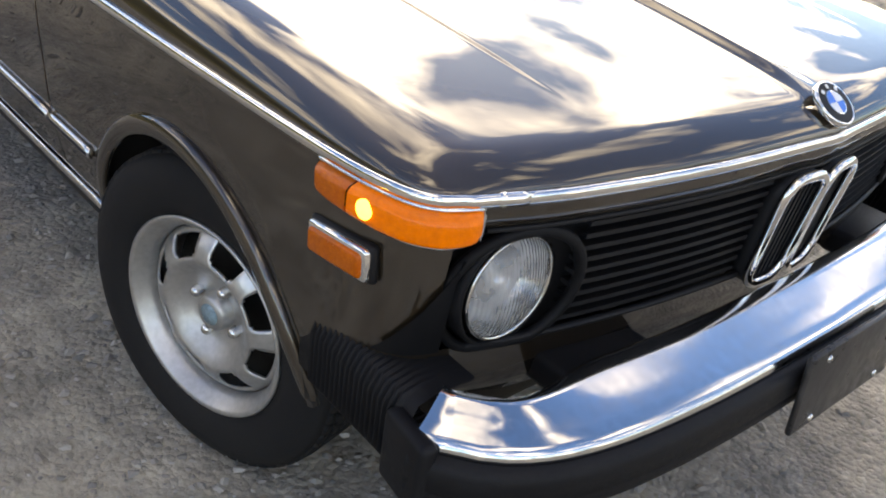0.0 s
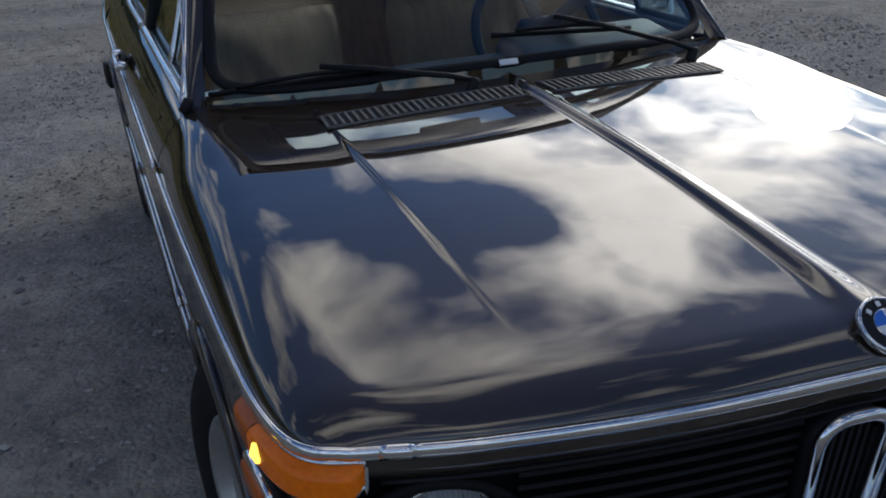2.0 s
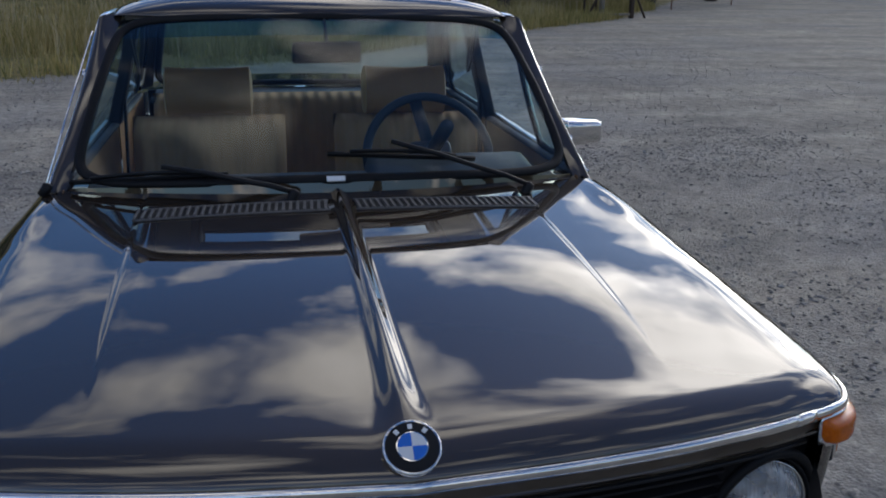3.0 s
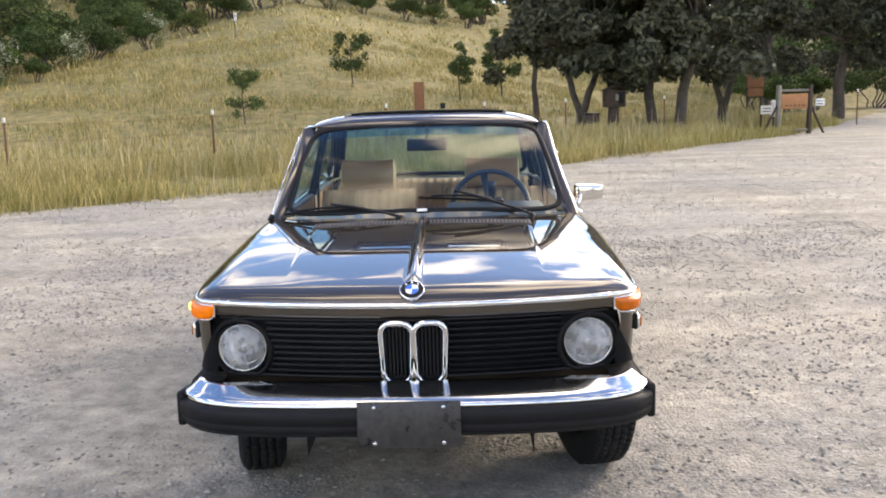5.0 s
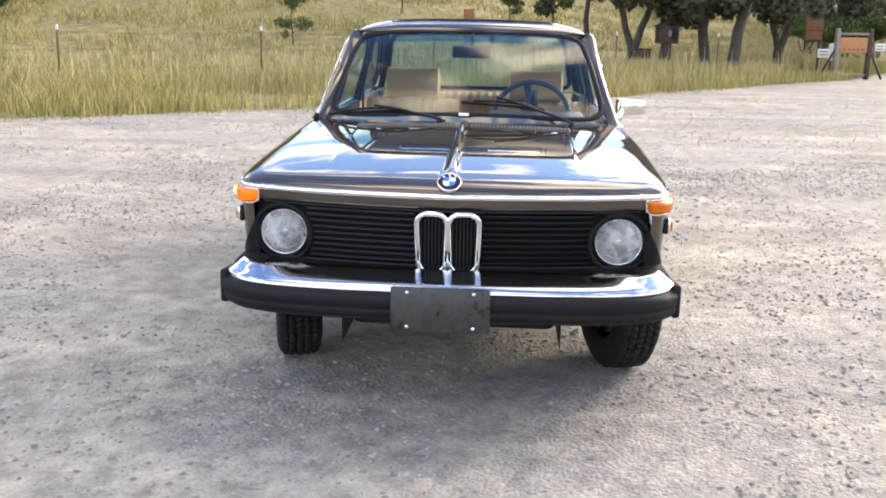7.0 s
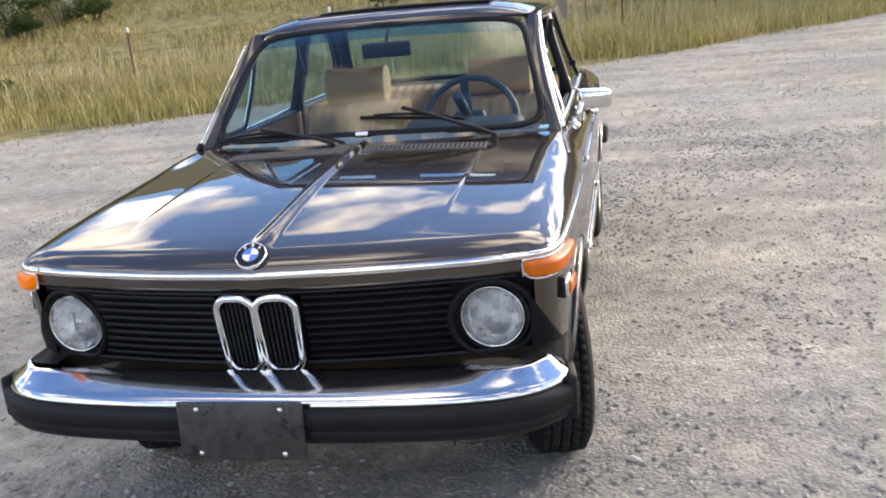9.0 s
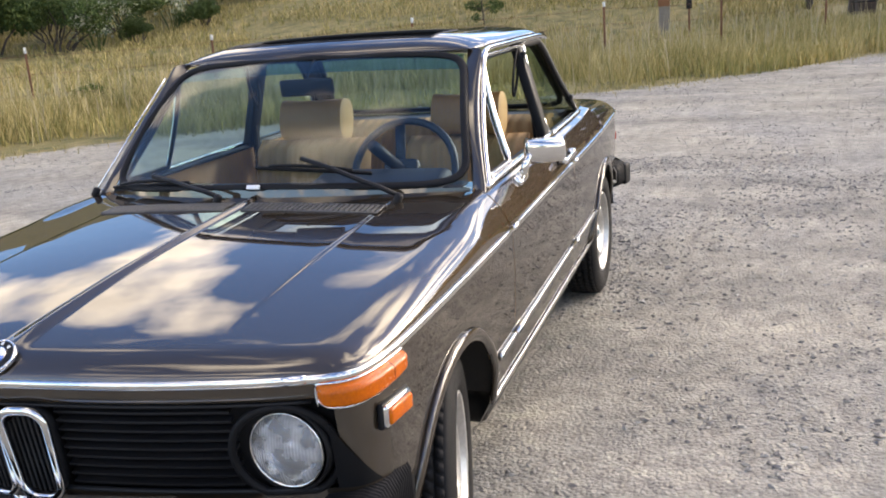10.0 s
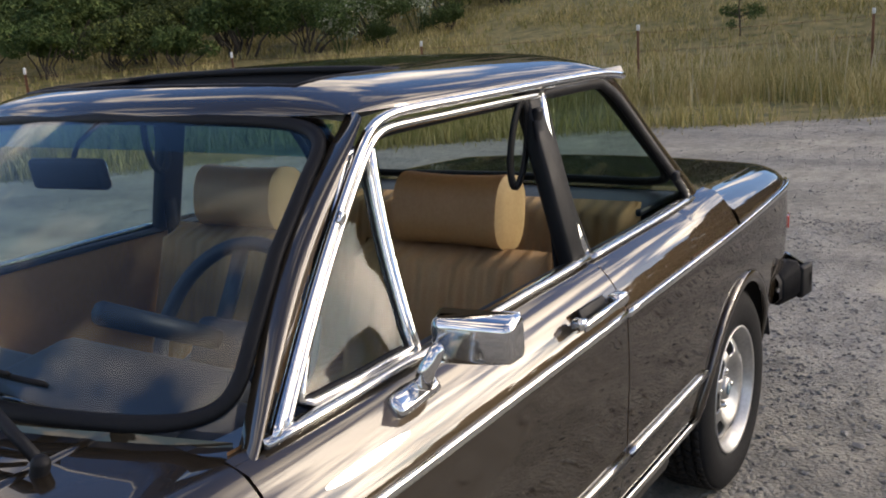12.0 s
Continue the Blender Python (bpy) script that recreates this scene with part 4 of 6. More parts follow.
# vent window
DIV = [(-0.965 + 0.032 * t, 1.305 - 0.36 * t) for t in spaced(0, 1, 8)]
both("vent_divider", sweep([sw(x, z, 0.004) for x, z in DIV], disc_section(0.011, 0.009), up=(0, 1, 0)), CHROME, car)
vl = [sw(-0.652 - 0.235 * t, 0.972 + 0.300 * t, 0.004) for t in spaced(0, 1, 10)] + [sw(-0.900, 1.288, 0.004), sw(-0.925, 1.290, 0.004)] \
    + [sw(-0.948 + 0.024 * t, 1.280 - 0.316 * t, 0.004) for t in spaced(0, 1, 8)] + [sw(-0.905, 0.962, 0.004), sw(-0.78, 0.960, 0.004), sw(-0.675, 0.962, 0.004)]
both("vent_frame", sweep(vl, disc_section(0.007, 0.007, 6), closed=True, up=(0, 1, 0)), DULLCHROME, car)
both("vent_seal", sweep([(x, y - 0.008, z) for x, y, z in vl], disc_section(0.012, 0.006, 6), closed=True, up=(0, 1, 0)), RUBBER, car)


def vent_glass(t, k):
    z = 0.966 + (1.285 - 0.966) * t
    x0, x1 = -0.655 - 0.245 * t, -0.925 - 0.02 * t
    return sw(x0 + (x1 - x0) * k, z)


for g in both("vent_window", grid(spaced(0, 1, 8), spaced(0, 1, 6), vent_glass), SIDEGLASS, car):
    g.visible_shadow = False
gl = grid(spaced(0, 1, 6), spaced(-0.945, -1.56, 8), lambda t, x: sw(x, 0.95 + 0.368 * t, -0.006))
wr = part("door_window", mirrored(gl), SIDEGLASS, car)
wr.visible_shadow = False
gl.free()
both("b_pillar", box(0.085, 0.04, 0.41, Matrix.Translation((-1.568, 0.625, 1.14)) @ pose(0, 0, 0, 14.5, 0, 0), 0.01), BLACK, car)
both("b_pillar_trim", sweep([sw(-1.600 + 0.014 * t, 0.945 + 0.385 * t, 0.006) for t in spaced(0, 1, 6)], disc_section(0.014, 0.007), up=(0, 1, 0)), CHROME, car)


def q_edge(t):
    """The rear edge of the quarter window, from bottom to top."""
    return -2.275 + lerp(t, [0, 0.12, 0.5, 0.88, 1], [0.0, 0.012, 0.135, 0.285, 0.37]), 0.95 + 0.368 * t


def quarter_glass(t, k):
    x1, z = q_edge(t)
    x0 = -1.612 + 0.014 * t
    return sw(x0 + (x1 - x0) * k, z, -0.004)


for g in both("quarter_window", grid(spaced(0, 1, 12), spaced(0, 1, 10), quarter_glass), SIDEGLASS, car):
    g.visible_shadow = False
ql = [sw(-1.615 + 0.014 * t, 0.95 + 0.368 * t) for t in spaced(0, 1, 6)] + [sw(x, 1.318) for x in spaced(-1.65, -1.88, 6)] + [sw(*q_edge(t)) for t in spaced(0.99, 0.02, 14)] \
    + [sw(x, 0.95) for x in spaced(-2.25, -1.63, 10)]
both("quarter_seal", sweep(ql, disc_section(0.014, 0.009), closed=True, up=(0, 1, 0)), RUBBER, car)
both("quarter_trim", sweep([sw(x, 1.331, 0.004) for x in spaced(-1.61, -1.87, 6)] + [(lambda e: sw(e[0] - 0.016, e[1] + 0.006, 0.004))(q_edge(t)) for t in spaced(0.99, 0.0, 16)], disc_section(0.005, 0.005, 6), up=(0, 1, 0)), CHROME, car)


def c_pillar(t, k):
    """Carries the side plane back past the quarter window, then turns in to the rear window."""
    e = q_edge(t)
    a = Vector(sw(e[0] - 0.008, e[1] - 0.012 + 0.02 * t, 0.003))
    b = Vector(back_screen(1.0, t)) + Vector((0.0, 0.004, 0.004))
    c = Vector((b.x - 0.045, a.y - 0.004, (a.z + b.z) / 2))
    return a.lerp(c, k).lerp(c.lerp(b, k), k)


both("c_pillar", grid(spaced(0, 1, 16), spaced(0, 1, 10), c_pillar), PAINT, car)
both("c_pillar", grid(spaced(0, 1, 3), spaced(-1.60, -2.05, 10), lambda t, x: (x, 0.590 + 0.012 * (1 - t), 1.325 + 0.024 * t)), PAINT, car)
both("belt_trim", strip([(x, 0.699 , belt(x) + 0.004) for x in spaced(-0.555, -1.575, 16)], h=0.008, d=0.016), DULLCHROME, car)
both("belt_trim", strip([(x, 0.699 - 0.006 * smooth(-2.0, -2.3, x), belt(x) - 0.001) for x in spaced(-1.59, -2.285, 12)], h=0.007, d=0.013), DULLCHROME, car)

# vents in front of the screen
for sgn in (1, -1):
    vent = part("air_vent", grid(spaced(-0.303, -0.231, 4), spaced(0.032, 0.468, 24), lambda x, y: (x, sgn * y, hood_z(x, sgn * y) + 0.0015)), MATTBLACK, car, "row of black louvred air slots")
    for i in range(27):
        y = 0.036 + i * 0.0164
        part("louvre", sweep([(-0.301, sgn * y, hood_z(-0.301, y) + 0.003), (-0.233, sgn * (y + 0.004), hood_z(-0.233, y) + 0.003)], [(-0.0035, -0.002), (0.0035, -0.002), (0.0030, 0.0025), (-0.0030, 0.0025)]), VENTRIB, vent, smooth=False)
    for x in (-0.305, -0.229):
        part("vent_edge", sweep([(x, sgn * y, hood_z(x, y) + 0.002) for y in spaced(0.03, 0.47, 12)], disc_section(0.003, 0.003, 6)), VENTRIB, vent)


# wipers
def wiper(pivot, tip, blade_a, blade_b):
    p = Vector(pivot)
    w = empty("wiper", "black wiper arm resting on the windscreen", "")
    w.parent = car
    q = Vector(screen(*tip)) + Vector((0.02, 0, 0.02))
    mid = p.lerp(q, 0.35) + Vector((0.008, 0, 0.008))
    pts = [p + Vector((0, 0, 0.004)), p.lerp(mid, 0.5) + Vector((0.003, 0, 0.006)), mid, mid.lerp(q, 0.5) + Vector((0.002, 0, 0.004)), q]
    part("arm", sweep(pts, [(-0.009, -0.004), (0.009, -0.004), (0.006, 0.006), (-0.006, 0.006)]), BLACK, w)
    part("pivot", lathe([(0.0, 0.012), (0.010, 0.010), (0.013, 0.004), (0.013, -0.02)], 16, Matrix.Translation(p) @ pose(0, 0, 0, 65, 0, 0)), BLACK, w)
    ln = [Vector(screen(blade_a[0] + (blade_b[0] - blade_a[0]) * t, blade_a[1] + (blade_b[1] - blade_a[1]) * t)) for t in spaced(0, 1, 14)]
    part("blade", sweep([v + Vector((0.006, 0, 0.006)) for v in ln], [(-0.003, -0.008), (0.003, -0.008), (0.004, 0.004), (-0.004, 0.004)], up=(0.7, 0, 0.7)), RUBBER, w)
    n = len(ln)
    br = [ln[i] + Vector((0.014, 0, 0.014)) * (0.7 + 0.9 * math.sin(math.pi * i / (n - 1))) for i in range(2, n - 2)]
    part("bridge", sweep(br, [(-0.004, -0.004), (0.004, -0.004), (0.003, 0.004), (-0.003, 0.004)], up=(0.7, 0, 0.7)), BLACK, w)


wiper((-0.334, -0.108, 0.966), (-0.64, 0.072), (-0.99, 0.030), (-0.40, 0.052))
wiper((-0.368, 0.484, 0.958), (0.22, 0.165), (-0.03, 0.135), (0.56, 0.095))
part("dash_plate", box(0.006, 0.045, 0.014, pose(-0.378, -0.004, 0.990, 0, -40, 0), 0.001), WHITE, car)

# aerial beside the screen
part("aerial", sweep([(-0.515, -0.705, 0.955), (-0.70, -0.668, 1.12), (-0.905, -0.622, 1.305)], disc_section(0.003, 0.003, 6)), CHROME, car)
part("aerial_base", lathe([(0.0, 0.02), (0.012, 0.015), (0.014, -0.015), (0.0, -0.02)], 12, pose(-0.515, -0.705, 0.952, 60)), BLACK, car)

# mirror and door handles
mir = empty("door_mirror", "chrome door mirror on an angled arm", "")
mir.parent = car
part("foot", box(0.115, 0.040, 0.030, Matrix.Translation((-0.845, 0.742, 0.918)) @ pose(0, 0, 0, -48, 4, 0), 0.012, 3), CHROME, mir)
part("arm", sweep([(-0.862, 0.748, 0.925), (-0.868, 0.756, 0.955), (-0.885, 0.763, 0.978), (-0.912, 0.775, 0.988)], disc_section(0.011, 0.016)), CHROME, mir)
hs = bmesh.new()
bmesh.ops.create_cube(hs, size=1, matrix=Matrix.Diagonal((0.062, 0.148, 0.092, 1)))
for v in hs.verts:
    if v.co.x > 0:
        v.co.y *= 0.90
        v.co.z *= 0.84
    v.co.z *= 1.0 if v.co.y < 0 else 0.86
bmesh.ops.bevel(hs, geom=hs.edges[:], offset=0.014, segments=4, affect="EDGES", profile=0.5)
MH = pose(-0.930, 0.812, 0.994, 0, 0, 14)
bmesh.ops.transform(hs, matrix=MH, verts=hs.verts[:])
part("housing", hs, CHROME, mir, "polished chrome shell")
part("mirror_glass", box(0.002, 0.128, 0.074, MH @ pose(-0.0315, 0, 0), 0.0008, 1), MIRROR, mir)
hx = (DOOR_B + 0.03 + DOOR_B + 0.25) / 2
dh = box(0.215, 0.014, 0.020, pose(hx, half_w(hx) + 0.016, 0.886, 0, 1.2, 0), 0.006, 3)
dh = box(0.05, 0.034, 0.030, pose(DOOR_B + 0.055, half_w(hx) + 0.004, 0.887), 0.008, 3, bm=dh)
dh = box(0.03, 0.030, 0.022, pose(DOOR_B + 0.24, half_w(hx) + 0.002, 0.888), 0.007, 3, bm=dh)
both("door_handle", dh, CHROME, car)
both("handle_cup", box(0.12, 0.006, 0.034, pose(hx + 0.01, half_w(hx) - 0.010, 0.890, 20), 0.003), BLACK, car)
both("rear_marker", box(0.075, 0.016, 0.045, pose(-3.215, 0.732, 0.705, 0, 0, 12), 0.006, 3), RED, car)
both("marker_frame", box(0.086, 0.012, 0.054, pose(-3.213, 0.729, 0.705, 0, 0, 12), 0.005, 2), CHROME, car)


# wheels
def wheel_meshes():
    R = 0.292
    prof = [(0.176, 0.062), (0.185, 0.076), (0.205, 0.086), (0.235, 0.091), (0.262, 0.086), (0.278, 0.076), (0.2865, 0.066)]
    g = [(R, 0.064)]
    for c in (0.045, 0.015, -0.015, -0.045):
        g += [(R, c + 0.004), (R - 0.008, c + 0.003), (R - 0.008, c - 0.003), (R, c - 0.004)]
    prof = prof + [(R - 0.006, 0.065)] + [(r - 0.004, y) for r, y in g] + [(R - 0.006, -0.065)] + [(r, -y) for r, y in reversed(prof)]
    tyre = lathe(prof, 72)
    # tread blocks in slanted rows
    tb = bmesh.new()
    for row, (y0, y1) in enumerate(((0.066, 0.047), (0.042, 0.018), (0.012, -0.012), (-0.018, -0.042), (-0.047, -0.066))):
        n = 66
        for i in range(n):
            a = 2 * math.pi * (i + 0.5 * (row % 2)) / n
            da = 2 * math.pi / n * 0.40
            sl = (0.030, 0.045, -0.045, 0.045, -0.030)[row]
            q = []
            for aa, yy, rr in ((a - da, y0, 1), (a + da, y0, 1), (a + da + sl, y1, 1), (a - da + sl, y1, 1)):
                q.append((aa, yy))
            drop = 0.0025 if row in (0, 4) else 0
            top = [tb.verts.new(((R + 0.002 - drop) * math.cos(aa), yy, (R + 0.002 - drop) * math.sin(aa))) for aa, yy in q]
            low = [tb.verts.new(((R - 0.009) * math.cos(aa), yy, (R - 0.009) * math.sin(aa))) for aa, yy in q]
            tb.faces.new(top)
            for k in range(4):
                tb.faces.new((top[k], low[k], low[(k + 1) % 4], top[(k + 1) % 4]))
    bmesh.ops.recalc_face_normals(tb, faces=tb.faces[:])
    rim = lathe([(0.150, -0.07), (0.160, -0.03), (0.163, 0.030), (0.167, 0.058), (0.176, 0.066), (0.184, 0.074), (0.186, 0.080), (0.182, 0.083), (0.175, 0.078),
                 (0.170, 0.066), (0.162, 0.060), (0.158, 0.045), (0.157, 0.030)], 64)
    # pressed centre with eight windows
    fr = [0.157, 0.154, 0.147, 0.138, 0.131, 0.123, 0.114, 0.106, 0.098, 0.082, 0.066, 0.050, 0.040, 0.0]
    fy = [0.034, 0.040, 0.047, 0.054, 0.059, 0.064, 0.067, 0.069, 0.067, 0.056, 0.040, 0.033, 0.033, 0.033]

    def face(i, a):
        r, y = fr[i], fy[i]
        return r * math.cos(a), y, r * math.sin(a)
    n = 128

    def window(i, a):
        k = (a / (2 * math.pi) * 8) % 1.0
        row = int(i)
        return 2 <= row <= 6 and abs(k - 0.5) < (0.29, 0.30, 0.31, 0.30, 0.27)[row - 2]
    disc = grid(range(len(fr)), [2 * math.pi * j / n for j in range(n + 1)], face, hole=window)
    bmesh.ops.recalc_face_normals(disc, faces=disc.faces[:])
    bmesh.ops.solidify(disc, geom=disc.faces[:], thickness=0.006)
    back = lathe([(0.150, -0.06), (0.150, -0.01), (0.08, -0.02), (0.0, -0.02)], 32)
    cap = lathe([(0.036, 0.028), (0.035, 0.040), (0.032, 0.054), (0.029, 0.058), (0.0, 0.059)], 32)
    nut = lathe([(0.0105, 0.030), (0.0105, 0.050), (0.007, 0.055), (0.0, 0.056)], 6)
    badge = lathe([(0.020, 0.0592), (0.0195, 0.0610), (0.0, 0.0610)], 24)
    for b in (tyre, tb, rim, disc, back, cap, nut, badge):
        bmesh.ops.transform(b, matrix=Matrix.Diagonal((1.085, 1.03, 1.085, 1)), verts=b.verts[:])
    return [finish(b) for b in (tyre, tb, rim, disc, back, cap, nut, badge)]


WM = wheel_meshes()


def wheel(m):
    w = empty("wheel", "", "")
    w.parent = car
    w.matrix_basis = m
    t = part("tyre", WM[0], TYRE, w, "black treaded tyre")
    tagged(part("tread", WM[1], TYRE, t), kind="stuff")
    r = part("rim", WM[2], ALLOY, w, "silver steel rim with eight openings")
    part("rim_face", WM[3], ALLOY, r)
    part("brake_back", WM[4], UNDER, w)
    part("hub_cap", WM[5], ALLOY, w)
    part("hub_badge", WM[7], HUBBADGE, w)
    for k in range(4):
        a = math.pi / 2 * k + 0.5
        o = part("wheel_nut", WM[6], DULLCHROME, w)
        o.matrix_basis = pose(0.055 * math.cos(a), 0, 0.055 * math.sin(a))


for xc in (AXLE, -2.5):
    st = 13.0 if xc == AXLE else 0
    wheel(pose(xc, 0.676, 0.314, 0, 22, st))
    wheel(pose(xc, -0.676, 0.314, 0, 5, 180 + st))


# ---- inside the car ----
def pleated(sx, sz, depth, n=7, bulge=0.02):
    """An upholstered slab in the y-z plane, its front towards +x, with upright pleats."""
    ys, zs = spaced(-sx / 2, sx / 2, n * 6), spaced(0, sz, 12)

    def fn(y, z):
        k = (y / sx + 0.5) * n
        edge = quarter(min(1, (sx / 2 - abs(y)) / 0.05)) * quarter(min(1, min(z, sz - z) / 0.05 + 0.0))
        p = 0.006 * abs(math.sin(math.pi * k)) if 1 <= k <= n - 1 else 0.014
        return depth * 0.5 * edge + (bulge + p) * edge, y, z
    bm = grid(ys, zs, fn)
    b2 = grid(ys, zs, lambda y, z: (-depth * 0.5 * quarter(min(1, (sx / 2 - abs(y)) / 0.05)) * quarter(min(1, min(z, sz - z) / 0.05)), y, z))
    bmesh.ops.reverse_faces(b2, faces=b2.faces[:])
    bm = join(bm, b2)
    bmesh.ops.remove_doubles(bm, verts=bm.verts[:], dist=0.0005)
    bmesh.ops.recalc_face_normals(bm, faces=bm.faces[:])
    return bm


def laid(bm, m):
    bmesh.ops.transform(bm, matrix=m, verts=bm.verts[:])
    return bm


for sy in (0.352, -0.352):
    seat = part("front_seat", laid(pleated(0.53, 0.66, 0.11), pose(-1.38, sy, 0.335, 0, -17, 0)), TANCLOTH, car, "tan cloth seat with upright pleats")
    part("cushion", laid(pleated(0.52, 0.50, 0.13), pose(-1.40, sy, 0.40, 0, 82, 0)), TANCLOTH, seat)
    # pillow-shaped head restraint, lower in the middle
    prof = []
    for i in range(24):
        a = 2 * math.pi * i / 24
        c, s = math.cos(a), math.sin(a)
        prof.append((0.073 * math.copysign(abs(c) ** 0.75, c), 0.090 * math.copysign(abs(s) ** 0.8, s)))
    ys = spaced(-0.145, 0.145, 14)
    hr = grid(ys, range(25), lambda y, i: (prof[i % 24][0] * (1 - 0.10 * (1 - abs(y) / 0.145)), y, prof[i % 24][1] * (0.93 + 0.07 * (abs(y) / 0.145) ** 2)))
    bmesh.ops.recalc_face_normals(hr, faces=hr.faces[:])
    part("headrest", laid(hr, pose(-1.605, sy, 1.045, 0, -12, 0)), TAN, seat, "tan vinyl bolster headrest")
    for e in (-1, 1):
        cap = grid(range(25), spaced(0, 1, 5), lambda i, r: (prof[i % 24][0] * r, e * (0.1445 + 0.010 * math.sqrt(max(0, 1 - r * r))), prof[i % 24][1] * r))
        bmesh.ops.recalc_face_normals(cap, faces=cap.faces[:])
        part("headrest_end", laid(cap, pose(-1.605, sy, 1.045, 0, -12, 0)), TANEND, seat)
bench = part("rear_seat", laid(pleated(1.20, 0.62, 0.12, 14), pose(-1.98, 0, 0.375, 0, -16, 0)), TANCLOTH, car, "tan pleated rear bench")
part("cushion", laid(pleated(1.20, 0.46, 0.14, 14), pose(-2.02, 0, 0.40, 0, 82, 0)), TANCLOTH, bench)
part("parcel_shelf", box(0.36, 1.22, 0.02, pose(-2.30, 0, 0.945), 0.005), DASH, car)
part("cabin_floor", box(1.9, 1.30, 0.03, pose(-1.40, 0, 0.345), 0.005), UNDER, car)
part("cabin_bulkhead", box(0.03, 1.30, 0.48, pose(-0.44, 0, 0.62), 0.005), UNDER, car)
part("cabin_bulkhead", box(0.03, 1.30, 0.58, pose(-2.44, 0, 0.66), 0.005), UNDER, car)
both("door_card", grid(spaced(-0.52, -1.575, 20), spaced(0.36, 0.946, 12), lambda x, z: (x, 0.668 - 0.012 * math.exp(-((z - 0.62) / 0.03) ** 2), z)), TAN, car)
both("rear_card", grid(spaced(-1.58, -2.40, 12), spaced(0.36, 0.946, 10), lambda x, z: (x, 0.664, z)), TAN, car)
both("door_top", sweep([(x, 0.672, 0.945) for x in spaced(-0.56, -2.30, 12)], disc_section(0.016, 0.010)), DASH, car)
dash = box(0.26, 1.26, 0.16, pose(-0.545, 0, 0.865, 0, 4, 0), 0.03, 3)
dash = box(0.20, 0.46, 0.10, pose(-0.60, 0.33, 0.93, 0, 8, 0), 0.03, 3, bm=dash)
dash = box(0.06, 1.22, 0.10, pose(-0.66, 0, 0.74), 0.02, 3, bm=dash)
part("dashboard", dash, DASH, car, "dark dashboard with an instrument hood")
# steering wheel
WHEEL = pose(-0.872, 0.318, 0.940, 0, -27, 0)
ring = [(0, 0.188 * math.cos(a), 0.188 * math.sin(a)) for a in [2 * math.pi * i / 40 for i in range(40)]]
stw = part("steering_wheel", laid(sweep(ring, disc_section(0.014, 0.015), closed=True, up=(1, 0, 0)), Matrix.Translation((0, 0, 0)) @ WHEEL), DASH, car, "dark three-spoke steering wheel")
for a in (100, 215, 325):
    c, s = math.cos(radians(a)), math.sin(radians(a))
    part("spoke", laid(sweep([(0.03, 0.03 * c, 0.03 * s), (0.012, 0.11 * c, 0.11 * s), (0.0, 0.183 * c, 0.183 * s)], [(-0.018, -0.004), (0.018, -0.004), (0.018, 0.004), (-0.018, 0.004)], up=(1, 0, 0)), WHEEL.copy()), DASH, stw)
part("hub", laid(box(0.05, 0.13, 0.10, pose(0.02, 0, -0.01), 0.02, 3), WHEEL.copy()), DASH, stw)
part("column", sweep([WHEEL @ Vector((0.02, 0, 0)), WHEEL @ Vector((0.30, 0, 0))], disc_section(0.02, 0.02)), DASH, stw)
# mirror, visors, belts
im = part("interior_mirror", box(0.022, 0.195, 0.060, pose(-0.80, 0.012, 1.256, 0, 8, 6), 0.010, 3), BLACK, car, "black interior mirror on a stalk")
part("stalk", sweep([(-0.805, 0.012, 1.27), (-0.83, 0.012, 1.31), (-0.90, 0.012, 1.352)], disc_section(0.005, 0.005, 6)), BLACK, im)
part("mirror_glass", box(0.002, 0.18, 0.048, pose(-0.8125, 0.012, 1.2545, 0, 8, 6), 0.0005, 1), MIRROR, im)
for sy in (1, -1):
    lp = [(-1.50 + 0.020 * math.sin(a) * (0.5 + 0.5 * math.sin(a / 2)), sy * (0.600 - 0.025 * math.sin(a / 2) ** 2), 1.315 - 0.185 * math.sin(a / 2) ** 2) for a in [2 * math.pi * i / 28 for i in range(28)]]
    lp = [(x + (0.018 if i < 14 else -0.018) * math.sin(math.pi * (i % 14) / 14), y, z) for i, (x, y, z) in enumerate(lp)]
    part("belt_loop", sweep(lp, [(-0.003, -0.010), (0.003, -0.010), (0.003, 0.010), (-0.003, 0.010)], closed=True, up=(1, 0, 0)), BLACK, car)
    part("seat_belt", sweep([(-1.545, sy * 0.612, 1.27), (-1.56, sy * 0.635, 1.05), (-1.575, sy * 0.645, 0.80), (-1.57, sy * 0.645, 0.45)], [(-0.004, -0.022), (0.004, -0.022), (0.004, 0.022), (-0.004, 0.022)], up=(1, 0, 0)), BLACK, car)
    part("belt_anchor", box(0.03, 0.018, 0.05, pose(-1.545, sy * 0.608, 1.27, sy * -14), 0.006), BLACK, car)
    part("quarter_latch", box(0.035, 0.018, 0.028, pose(-2.235, sy * 0.668, 1.03), 0.006), BLACK, car)
# catch of the vent windows
both("vent_catch", box(0.016, 0.012, 0.022, pose(-0.83, 0.640, 1.20, 0, -35, 0), 0.004), CHROME, car)


